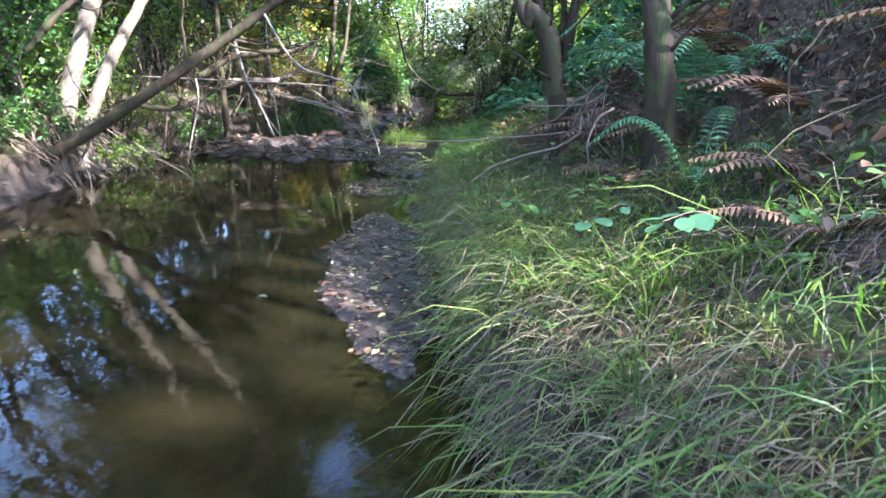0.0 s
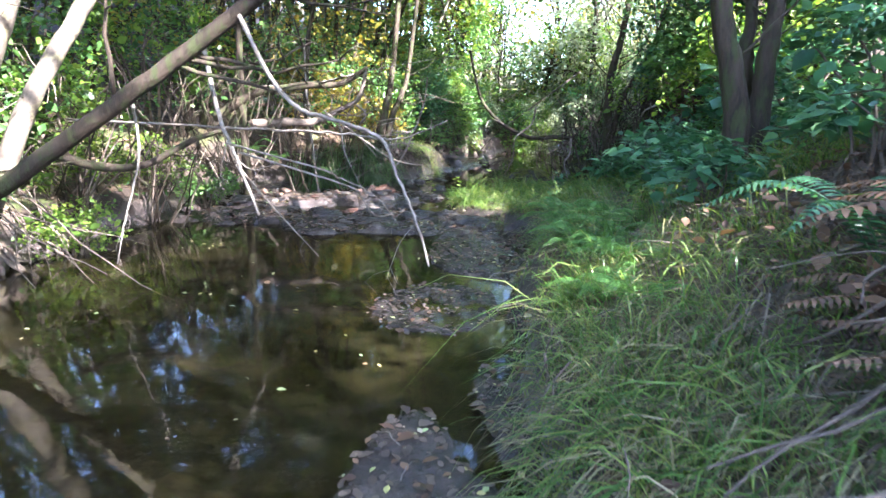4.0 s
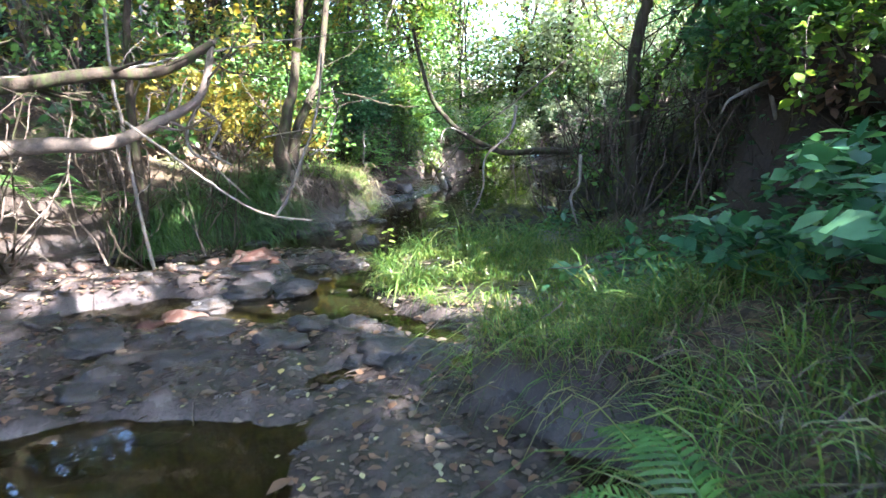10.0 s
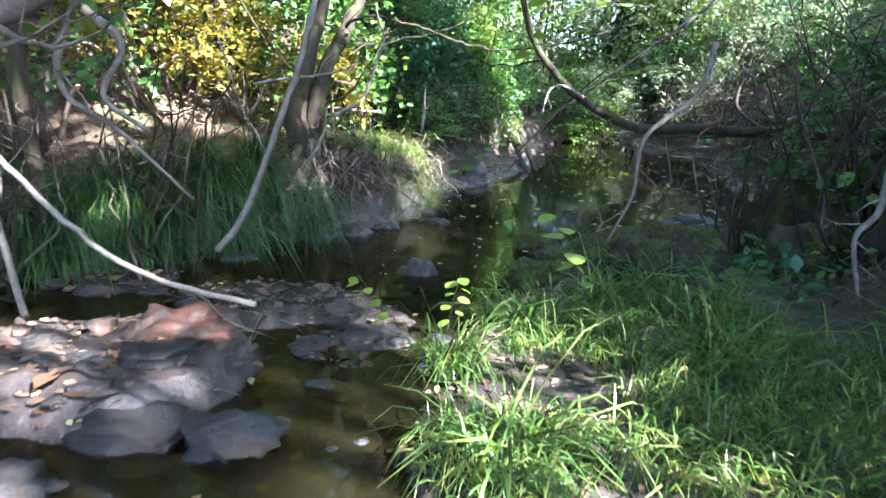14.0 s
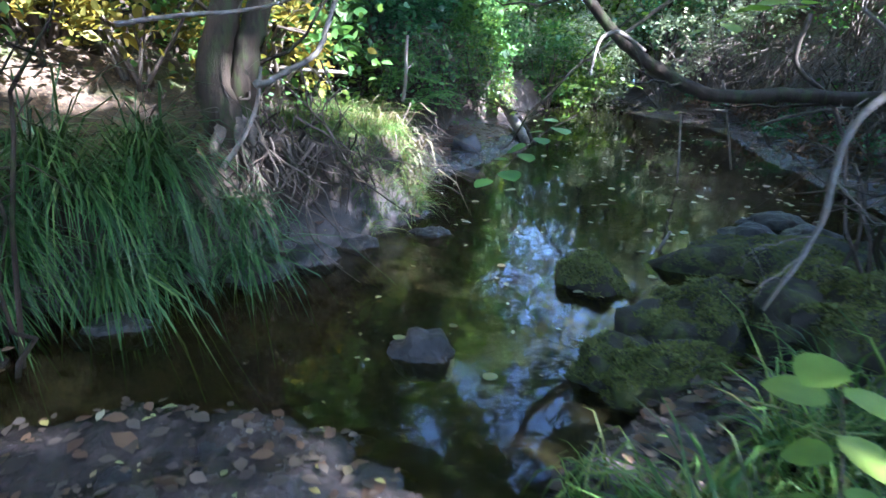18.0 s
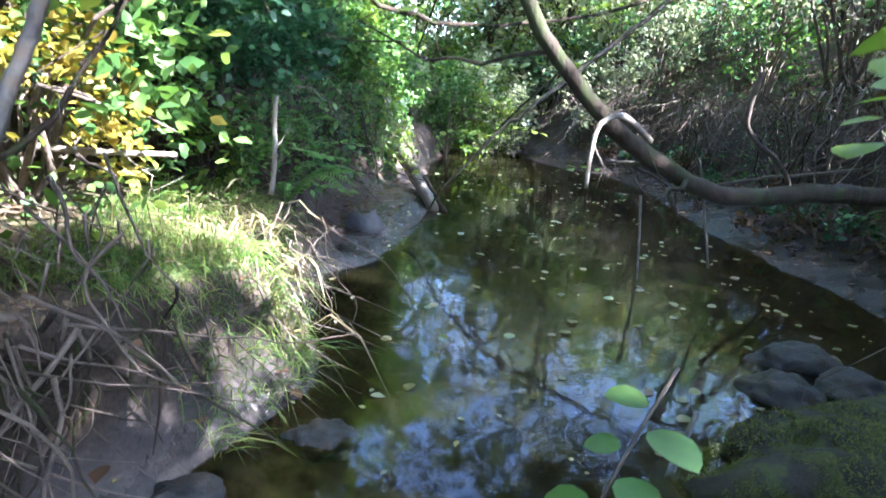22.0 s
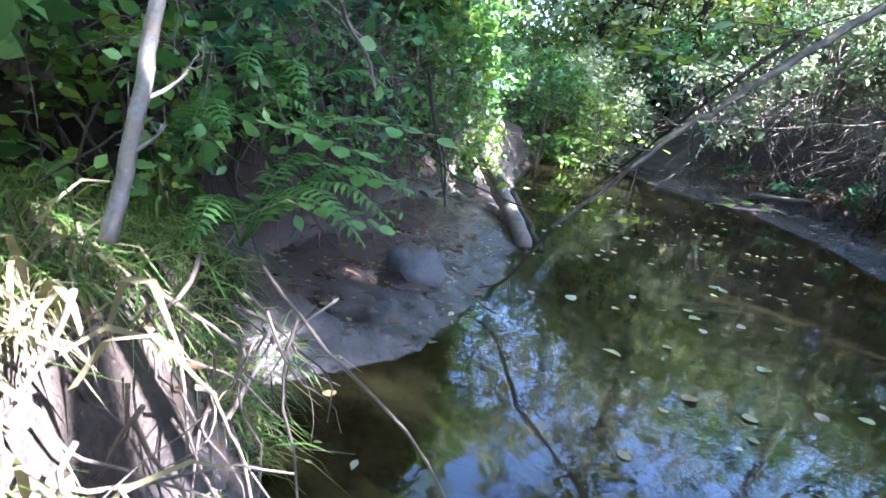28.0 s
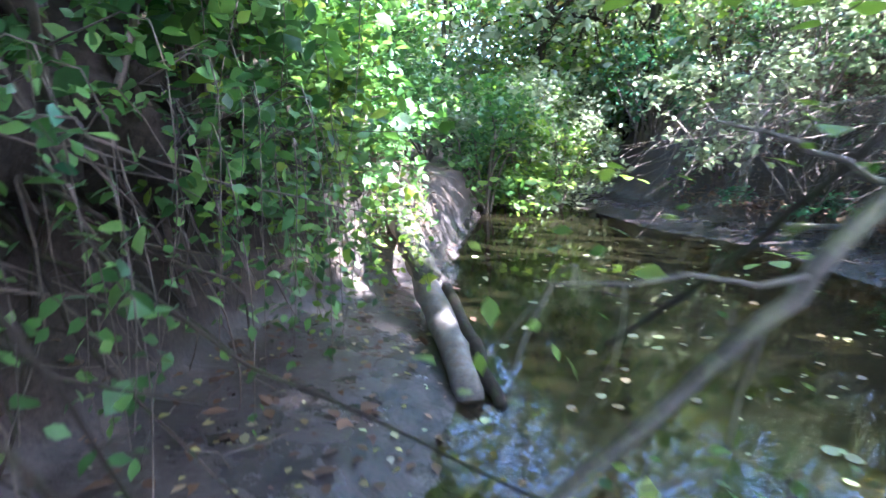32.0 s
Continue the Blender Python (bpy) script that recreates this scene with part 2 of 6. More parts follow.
STRAW = leaf_mat("dry_grass", [(0.15, 0.115, 0.062), (0.21, 0.165, 0.095), (0.26, 0.215, 0.13), (0.10, 0.105, 0.04)], 0.3, 0.6)
TWIGGY = leaf_mat("dead_stem", [(0.028, 0.019, 0.013), (0.060, 0.041, 0.029), (0.115, 0.082, 0.060), (0.045, 0.031, 0.022), (0.17, 0.13, 0.10)], 0.04, 0.75)
SLATE = surface("slate", (0.040, 0.040, 0.046), (0.135, 0.132, 0.145), 7, rough=(0.4, 0.8), bump_d=0.03, fine=8)
CLAY = surface("pink_clay", (0.05, 0.032, 0.024), (0.14, 0.095, 0.073), 9, bump_d=0.03, fine=5, third=(0.20, 0.10, 0.07))
MOSSY = leaf_mat("moss", [(0.060, 0.072, 0.016), (0.10, 0.118, 0.024), (0.15, 0.165, 0.034), (0.09, 0.070, 0.03)], 0.2, 0.8)

# ---------------------------------------------------------------- mesh helpers
rng = np.random.default_rng(7)


def mesh_of(name, verts, faces, material, smooth=False):
    """A mesh from an array of corners and an array of three- or four-cornered faces (several arrays may be given)."""
    me = bpy.data.meshes.new(name)
    blocks = [np.asarray(f, dtype=np.int32) for f in (faces if isinstance(faces, list) else [faces]) if len(f)]
    verts = np.asarray(verts, dtype=np.float32)
    me.vertices.add(len(verts))
    me.vertices.foreach_set("co", verts.ravel())
    loops = np.concatenate([b.ravel() for b in blocks])
    sizes = np.concatenate([np.full(len(b), b.shape[1], dtype=np.int32) for b in blocks])
    me.loops.add(len(loops))
    me.loops.foreach_set("vertex_index", loops)
    me.polygons.add(len(sizes))
    me.polygons.foreach_set("loop_start", np.concatenate([[0], np.cumsum(sizes)[:-1]]).astype(np.int32))
    me.polygons.foreach_set("loop_total", sizes)
    if smooth:
        me.polygons.foreach_set("use_smooth", np.ones(len(sizes), dtype=bool))
    me.materials.append(material)
    me.update(calc_edges=True)
    me.validate()
    return me


def thing(name, x, y, z, label, category, group=""):
    e = new(name)
    e.empty_display_size = 0.1
    e.location = (x, y, z)
    return tagged(e, label, category, group)


def part(name, geo, material, parent, label="", smooth=False):
    """One mesh object under a thing or a part; corners are given in the world."""
    verts, faces = geo
    base = np.array(parent["at"]) if "at" in parent.keys() else np.array(parent.location)
    ob = new(name, mesh_of(name, np.asarray(verts) - base, faces, material, smooth))
    ob.parent = parent
    return tagged(ob, label) if label else ob


def solo(name, geo, material, label, category, kind="", group="", smooth=False, at=None):
    """A thing of one mesh."""
    verts, faces = geo
    verts = np.asarray(verts)
    at = np.array(at if at is not None else verts.mean(axis=0))
    ob = new(name, mesh_of(name, verts - at, faces, material, smooth))
    ob.location = at
    return tagged(ob, label, category, group, kind)


def join(geos):
    verts, blocks, n = [], {}, 0
    for v, f in geos:
        v = np.asarray(v)
        verts.append(v)
        for b in (f if isinstance(f, list) else [f]):
            b = np.asarray(b)
            if len(b):
                blocks.setdefault(b.shape[1], []).append(b + n)
        n += len(v)
    return np.concatenate(verts), [np.concatenate(b) for b in blocks.values()]


def vnoise(x, y, seed=0):
    """Smooth noise in the plane, about -1 to 1."""
    xi, yi = np.floor(x).astype(np.int64), np.floor(y).astype(np.int64)
    fx, fy = x - xi, y - yi
    fx, fy = fx * fx * (3 - 2 * fx), fy * fy * (3 - 2 * fy)

    def h(a, b):
        n = (a * 374761393 + b * 668265263 + seed * 974634777) & 0x7fffffff
        n = ((n ^ (n >> 13)) * 1274126177) & 0x7fffffff
        return ((n ^ (n >> 16)) & 0xffff) / 32767.5 - 1

    return (h(xi, yi) * (1 - fx) + h(xi + 1, yi) * fx) * (1 - fy) + (h(xi, yi + 1) * (1 - fx) + h(xi + 1, yi + 1) * fx) * fy


def fbm(x, y, octaves=4, seed=0):
    s, a = 0, 1.0
    for o in range(octaves):
        s, a = s + a * vnoise(x * 2 ** o, y * 2 ** o, seed + o), a * 0.5
    return s / 1.9


def spline(points, n):
    """n points along a smooth curve through the given ones."""
    p = np.asarray(points, dtype=float)
    if len(p) == 2:
        return p[0] + (p[1] - p[0]) * np.linspace(0, 1, n)[:, None]
    q = np.vstack([2 * p[0] - p[1], p, 2 * p[-1] - p[-2]])
    u = np.linspace(0, len(p) - 1 - 1e-6, n)
    i, f = u.astype(int), (u % 1)[:, None]
    a, b, c, d = q[i], q[i + 1], q[i + 2], q[i + 3]
    return 0.5 * (2 * b + (c - a) * f + (2 * a - 5 * b + 4 * c - d) * f ** 2 + (3 * b - a - 3 * c + d) * f ** 3)


def tube(points, r0, r1, sides=7, n=0, wob=0.0, rough=0.0):
    """A tapered, slightly crooked round stem with closed ends."""
    n = n or max(4, 3 * len(points))
    c = spline(points, n)
    size = np.linalg.norm(c[-1] - c[0])
    if wob:
        c[1:-1] += rng.normal(0, wob * size, (n - 2, 3)) * np.sin(np.linspace(0, np.pi, n))[1:-1, None]
    d = np.gradient(c, axis=0)
    d /= np.linalg.norm(d, axis=1)[:, None] + 1e-9
    ref = np.eye(3)[np.argmin(np.abs(d).max(axis=0))][None]
    a = np.cross(d, ref)
    a /= np.linalg.norm(a, axis=1)[:, None] + 1e-9
    b = np.cross(d, a)
    r = np.linspace(r0, r1, n)[:, None, None]
    if rough:
        r = r * (1 + rng.normal(0, rough, (n, sides, 1)))
    ang = np.linspace(0, 2 * np.pi, sides, endpoint=False)
    ring = c[:, None] + r * (np.cos(ang)[None, :, None] * a[:, None] + np.sin(ang)[None, :, None] * b[:, None])
    verts = np.vstack([ring.reshape(-1, 3), c[:1], c[-1:]])
    k = np.arange(sides)
    quads = [np.stack([i * sides + k, i * sides + (k + 1) % sides, (i + 1) * sides + (k + 1) % sides, (i + 1) * sides + k], 1) for i in range(n - 1)]
    m = n * sides
    tris = np.vstack([np.stack([np.full(sides, m), (k + 1) % sides, k], 1),
                      np.stack([np.full(sides, m + 1), (n - 1) * sides + k, (n - 1) * sides + (k + 1) % sides], 1)])
    return verts, [np.concatenate(quads), tris]


def frames_from(dirs, ups):
    y = dirs / (np.linalg.norm(dirs, axis=1)[:, None] + 1e-9)
    x = np.cross(y, ups)
    x /= np.linalg.norm(x, axis=1)[:, None] + 1e-9
    z = np.cross(x, y)
    return np.stack([x, y, z], axis=2)


OVATE = (np.array([(0, 0, 0), (0.24, 0.26, 0.05), (0.30, 0.55, 0.06), (0, 1, -0.06), (-0.30, 0.55, 0.06), (-0.24, 0.26, 0.05), (0, 0.5, 0.0)]),
         [np.array([(0, 1, 2, 6), (6, 2, 3, 3), (0, 6, 4, 5)])[[0, 2]], np.array([(6, 2, 3), (6, 3, 4)])])
LEAFLET = (np.array([(0, 0, 0), (0.27, 0.45, 0.06), (0, 1, -0.05), (-0.27, 0.45, 0.06)]), [np.array([(0, 1, 2), (0, 2, 3)])])


def leaves(points, size, template=OVATE, flat=0.5, dirs=None, spread=0.35):
    """Leaves at the points. flat: how level they lie (1: all face up)."""
    p = np.asarray(points, dtype=float)
    n = len(p)
    t, faces = template
    if dirs is None:
        dirs = rng.normal(0, 1, (n, 3))
        dirs[:, 2] = dirs[:, 2] * (1 - flat) - 0.25 * (1 - flat)
    ups = rng.normal(0, 1, (n, 3)) * (1 - flat) + [0, 0, 1.0]
    m = frames_from(dirs, ups)
    s = size * np.exp(rng.normal(0, spread, n))
    v = p[:, None] + np.einsum('nij,kj->nki', m, t) * s[:, None, None]
    k = len(t)
    return v.reshape(-1, 3), [(f[None] + (np.arange(n) * k)[:, None, None]).reshape(-1, f.shape[1]) for f in faces]


def blades(points, length, width, lean=None, droop=0.5, spread=0.35, stiff=0.45):
    """Grass blades that rise and arch over; lean: which way they hang."""
    p = np.asarray(points, dtype=float)
    n = len(p)
    ang = rng.uniform(0, 2 * np.pi, n)
    out = np.stack([np.cos(ang), np.sin(ang)], 1)
    if lean is not None:
        out = out * (1 - np.linalg.norm(lean, axis=-1, keepdims=True) * 0.75) + lean
    L = length * np.exp(rng.normal(0, spread, n))
    u = np.array([0, 0.33, 0.66, 1.0])
    dr = droop * rng.uniform(0.5, 1.4, n)
    up = stiff + (1 - stiff) * rng.uniform(0, 1, n)
    along = (u[None] * (1 - up[:, None] * 0.6) + 0.1 * u[None] ** 2) * L[:, None]
    high = (u[None] * (0.35 + 0.65 * up[:, None]) - dr[:, None] * u[None] ** 2.2) * L[:, None]
    c = p[:, None] + np.concatenate([along[..., None] * out[:, None], high[..., None]], axis=2)
    side = np.stack([-out[:, 1], out[:, 0], rng.normal(0, 0.3, n)], 1)
    side /= np.linalg.norm(side, axis=1)[:, None]
    w = (width * rng.uniform(0.6, 1.3, n))[:, None] * np.array([0.8, 1.0, 0.75])[None]
    a, b = c[:, :3] - side[:, None] * w[..., None], c[:, :3] + side[:, None] * w[..., None]
    v = np.concatenate([np.stack([a, b], 2).reshape(n, 6, 3), c[:, 3:]], 1)
    o = (np.arange(n) * 7)[:, None, None]
    q = (np.array([(0, 1, 3, 2), (2, 3, 5, 4)])[None] + o).reshape(-1, 4)
    t = (np.array([(4, 5, 6)])[None] + o).reshape(-1, 3)
    return v.reshape(-1, 3), [q, t]

# ---------------------------------------------------------------- lie of the land
# creek edges: distance along the creek, left edge, right edge
EDGE_Y = [-60, -8, 0, 3.5, 5, 7, 8, 9, 10, 11.2, 11.6, 11.9, 12.5, 13, 14, 14.6, 15, 15.7, 17, 19, 21.5, 24, 26, 30, 60]
EDGE_L = [-5, -4.4, -4.1, -3.9, -3.8, -3.7, -3.4, -3.1, -2.8, -1.75, -1.15, -0.78, -0.25, 0.08, 0.12, 0.0, 0.55, 0.95, 1.5, 1.85, 2.4, 3.4, 4.0, 6, 22]
RIGHT_Y = [-60, -8, -1.7, 0.4, 2.3, 3.2, 4.3, 4.8, 5.3, 5.95, 6.3, 6.6, 7.0, 7.5, 8.2, 8.7, 10.1, 10.5, 10.9, 11.5, 12.2, 13.0, 13.5, 14.6, 16, 18, 20, 21.5, 24, 26, 30, 60]
RIGHT_X = [0.0, 0.0, 0.10, 0.26, 0.30, 0.45, 0.60, 0.85, 1.05, 1.40, 1.0, 0.72, 0.80, 1.0, 0.40, 0.15, 0.45, 0.9, 1.7, 2.9, 3.6, 3.85, 4.0, 4.15, 4.4, 5.0, 5.3, 4.7, 4.5, 4.8, 6.8, 23]


def smoothstep(a, b, x):
    t = np.clip((x - a) / (b - a), 0, 1)
    return t * t * (3 - 2 * t)


def mound(x, y, cx, cy, rx, ry, h, sharp=0.6):
    d = np.sqrt(((x - cx) / rx) ** 2 + ((y - cy) / ry) ** 2)
    return h * (1 - smoothstep(sharp, 1.25, d))


def height(x, y):
    x, y = np.asarray(x, float), np.asarray(y, float)
    jag = 0.09 * fbm(x * 1.6 + 3, y * 1.6, 3, 5)
    dl = np.interp(y, EDGE_Y, EDGE_L) - x + jag
    dr = x - np.interp(y, RIGHT_Y, RIGHT_X) + jag
    inside = np.minimum(-dl, -dr)
    # bed
    riffle = smoothstep(5.8, 6.6, y) * (1 - smoothstep(9.6, 10.6, y))
    z = -0.02 - (0.32 * (1 - riffle) + 0.04 * riffle) * smoothstep(0, 1.4, inside)
    # left bank: face, shelf, hill
    mudflat = smoothstep(14.5, 15.1, y) * (1 - smoothstep(18.5, 20, y))
    shore = smoothstep(7.2, 8.4, y) * (1 - smoothstep(10.4, 11.2, y))
    face = 0.42 + 0.18 * smoothstep(10.8, 11.8, y)
    face = face * (1 - 0.9 * mudflat) * (1 - 0.8 * shore)
    lz = face * smoothstep(0.0, 0.38, dl) + dl * 0.12
    lz = lz + mudflat * (-0.03 * dl + 1.45 * smoothstep(1.15 - 0.5 * smoothstep(17.3, 18.4, y), 1.6 - 0.4 * smoothstep(17.3, 18.4, y), dl)) + shore * 0.75 * smoothstep(0.5, 1.3, dl)
    lz = lz + 0.30 * np.clip(dl - 1.6, 0, 12) + 0.16 * np.clip(dl - 13, 0, 60)
    z = np.where(dl > 0, lz, z)
    # right bank
    near = 1 - smoothstep(6.1, 7.1, y)
    isle = smoothstep(6.4, 7.1, y) * (1 - smoothstep(11.2, 12.2, y))
    far = smoothstep(11.4, 12.4, y)
    rz = near * (0.40 * smoothstep(0.0, 0.22, dr) + 0.42 * np.clip(dr - 0.15, 0, 60) + 0.30 * np.clip(dr - 1.3, 0, 6) * (1 - smoothstep(1.5, 4.0, y)))
    rz = rz + isle * ((0.07 + 0.22 * (1 - smoothstep(7.0, 7.5, y))) * smoothstep(-0.02, 0.14, dr) + 0.05 * dr + 0.20 * np.clip(dr - 1.7, 0, 9) + 1.5 * smoothstep(3.0, 3.7, dr))
    rz = rz + far * (0.16 * dr + 0.75 * smoothstep(0.9, 2.0, dr) + 0.35 * np.clip(dr - 1.5, 0, 9) + 0.15 * np.clip(dr - 10, 0, 60))
    z = np.where(dr > 0, rz, z)
    # bars and shelves of mud
    top = -9.0
    bx, by = x + 0.22 * fbm(x * 1.5, y * 1.1, 4, 61), y + 0.35 * fbm(x * 1.3 + 7, y * 1.3, 4, 62)
    for bar in ((-0.15, 0.6, 0.42, 1.9, 0.03), (0.02, 3.85, 0.52, 0.75, 0.003), (0.30, 2.2, 0.16, 0.7, 0.012), (0.55, 5.6, 0.62, 1.15, 0.035),
                (0.4, 7.3, 1.1, 0.9, 0.0), (-0.7, 7.25, 1.5, 0.80, 0.045), (-2.5, 7.6, 1.5, 0.55, 0.045), (0.45, 6.4, 0.55, 0.8, 0.03), (-2.5, 8.9, 1.0, 0.75, 0.11), (-1.25, 9.2, 0.80, 0.55, 0.12),
                (-0.25, 7.9, 0.8, 0.5, -0.006), (-0.1, 9.6, 0.28, 0.5, 0.02), (-0.75, 10.2, 0.72, 0.36, 0.055), (-0.15, 9.9, 0.32, 0.26, 0.03), (-1.9, 10.45, 0.5, 0.3, 0.03)):
        cx, cy, rx, ry, h = bar
        top = np.maximum(top, -0.35 + mound(bx, by, cx, cy, rx, ry, h + 0.35, 0.80))
    rough = 0.105 * fbm(x * 4.2, y * 5.5, 4, 11) * smoothstep(6.0, 6.8, y) * (1 - smoothstep(10, 10.8, y))
    z = np.where((dl <= 0) & (dr <= 0), np.maximum(z, top + rough), z)
    land = smoothstep(0.02, 0.4, z)
    z = z + land * (0.06 * fbm(x * 1.1, y * 1.1, 4, 2) + 0.02 * fbm(x * 5, y * 5, 3, 9)) + 0.018 * fbm(x * 7, y * 7, 3, 21) + 0.008 * fbm(x * 19, y * 19, 2, 23)
    return z


def ground_sheet():
    def axis(lo, hi, step, reach):
        mid = np.arange(lo, hi, step)
        d = reach * np.linspace(0, 1, 26)[1:] ** 2.6
        return np.concatenate([lo - d[::-1], mid, hi + d])
    xs, ys = axis(-6.0, 7.5, 0.06, 300), axis(-6.0, 27.0, 0.075, 400)
    gx, gy = np.meshgrid(xs, ys)
    v = np.stack([gx, gy, height(gx, gy)], 2).reshape(-1, 3)
    n, m = len(xs), len(ys)
    i = (np.arange(m - 1)[:, None] * n + np.arange(n - 1)[None]).ravel()
    return v, [np.stack([i, i + 1, i + n + 1, i + n], 1)]


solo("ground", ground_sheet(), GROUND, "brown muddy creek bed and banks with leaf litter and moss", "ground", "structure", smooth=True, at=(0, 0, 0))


def water_sheet():
    v = np.array([(-7.0, -60, 0), (12.0, -60, 0), (12.0, 32, 0), (-7.0, 32, 0)], float)
    return v, [np.array([(0, 1, 2, 3)])]


solo("water", water_sheet(), WATER, "still brown creek water mirroring the trees and sky", "water", "structure", at=(0, 0, 0))

# ---------------------------------------------------------------- kinds of things
def limb_thing(name, label, material, r0, r1, twigs, leafy, points):
    """A trunk, log, branch or stick with side twigs; trunks are set in the ground with flared roots."""
    pts = [np.array(p, float) for p in points]
    if name == "trunk":
        g = pts[0].copy()
        g[2] = height(g[0], g[1]) - 0.08
        if g[2] < pts[0][2] - 0.05:
            pts.insert(0, g)
        if pts[-1][2] < 5.5:
            d = pts[-1] - pts[-2]
            d = d / np.linalg.norm(d)
            pts.append(pts[-1] + d * 0.6 * (7.0 - pts[-1][2]) + [0, 0, 0.4 * (7.0 - pts[-1][2])])
            r1 = r1 * 0.6
    t = thing(name, *pts[0], label, name.replace("_", " "))
    big = r0 > 0.05
    main = part("stem" if name != "trunk" else "bole", tube(pts, r0, r1, 10 if big else 6, 6 * len(pts), 0.0008 if big else 0.0018, 0.015 if big else 0.04), material, t, smooth=True)
    main["at"] = [float(v) for v in pts[0]]
    path = spline(pts, 60)
    span = np.linalg.norm(pts[-1] - pts[0])
    if name == "trunk":
        for k in range(6):
            a = k * 1.05 + rng.uniform(0, 0.5)
            q = [pts[0] + [0, 0, 0.12 + r0], pts[0] + [math.cos(a) * r0 * 1.2, math.sin(a) * r0 * 1.2, 0.10]]
            e = pts[0] + [math.cos(a) * r0 * 3.5, math.sin(a) * r0 * 3.5, 0]
            e[2] = height(e[0], e[1]) - 0.04
            part("root", tube(q + [e], r0 * 0.36, r0 * 0.14, 6, 9, 0.02), ROOT, t, smooth=True)
    for k in range(twigs):
        i = int(rng.uniform(0.25, 0.97) * 58)
        d = path[i + 1] - path[i]
        d = d / np.linalg.norm(d)
        s = rng.normal(0, 1, 3)
        s -= d * (s @ d)
        s /= np.linalg.norm(s)
        L = min(span * rng.uniform(0.14, 0.34), 1.1 if big else 0.45)
        r = (r0 + (r1 - r0) * i / 60) * (0.34 if name != "trunk" else 0.16)
        a = path[i]
        b = a + (d * 0.6 + s * 0.8) * L * 0.5 + rng.normal(0, 0.05 * L, 3)
        c = b + (d * 0.7 + s * 0.5 + [0, 0, 0.15]) * L * 0.5 + rng.normal(0, 0.08 * L, 3)
        o = part("twig", tube([a, b, c], r, r * 0.3, 5, 8, 0.015), material, t, smooth=True)
        o["at"] = [float(v) for v in pts[0]]
        for j in range(3):
            p = b + (c - b) * rng.uniform(0, 1)
            part("shoot", tube([p, p + (d * 0.5 + rng.normal(0, 0.6, 3)) * L * 0.22, p + (d * 0.8 + rng.normal(0, 0.5, 3)) * L * 0.4], r * 0.4, r * 0.12, 4, 5), material, o, smooth=True)
        if leafy:
            q = c + rng.normal(0, 0.13 * (L + 0.4), (18, 3))
            tagged(part("leaf_spray", leaves(q, 0.062 if big else 0.026, OVATE, 0.6), LIME, o), kind="stuff")
    return t


def crown_points(cx, cy, cz, rx, ry, rz, n, per=22, sig=0.13, low=-0.9):
    """Leaf places: clumps thrown about an uneven shell, with gaps between them."""
    k = max(4, n // per)
    u = rng.normal(0, 1, (k * 3, 3))
    u /= np.linalg.norm(u, axis=1)[:, None]
    u = u[u[:, 2] > low][:k]
    r = rng.uniform(0.45, 1.0, (len(u), 1)) ** 0.6 * (1 + 0.22 * np.sin(u[:, :1] * 5 + cx) + 0.18 * np.cos(u[:, 1:2] * 6 + cy))
    c = u * r * [rx, ry, rz] + [cx, cy, cz]
    p = np.repeat(c, per, axis=0)
    s = sig * max(0.35, min(rx, rz))
    return p + rng.normal(0, 1, p.shape) * [s, s, s * 0.7], c


def shrub(name, label, x, y, r, h, material, n, size, stem=None, z=None, flat=0.35, sticks=6, low=-0.75, group="", per=22):
    """A bush: bowed stems from one foot, leaves in clumps at their ends."""
    z = float(height(x, y)) if z is None else z
    t = thing(name, x, y, z, label, "shrub" if "shrub" in name or "bush" in name else name.replace("_", " "), group)
    p, c = crown_points(x, y, z + h * 0.55, r, r, h * 0.5, n, per, low=low)
    for k in range(sticks):
        e = c[rng.integers(len(c))]
        b = np.array([x + rng.normal(0, r * 0.08), y + rng.normal(0, r * 0.08), z - 0.05])
        m = b * 0.5 + e * 0.5 + [rng.normal(0, 0.12 * r), rng.normal(0, 0.12 * r), 0.18 * h]
        part("stem", tube([b, m, e], 0.008 + 0.008 * h, 0.003 + 0.001 * h, 5, 8, 0.01), stem or ROOT, t, smooth=True)
    part("foliage", leaves(p, size, OVATE, flat), material, t)
    return t


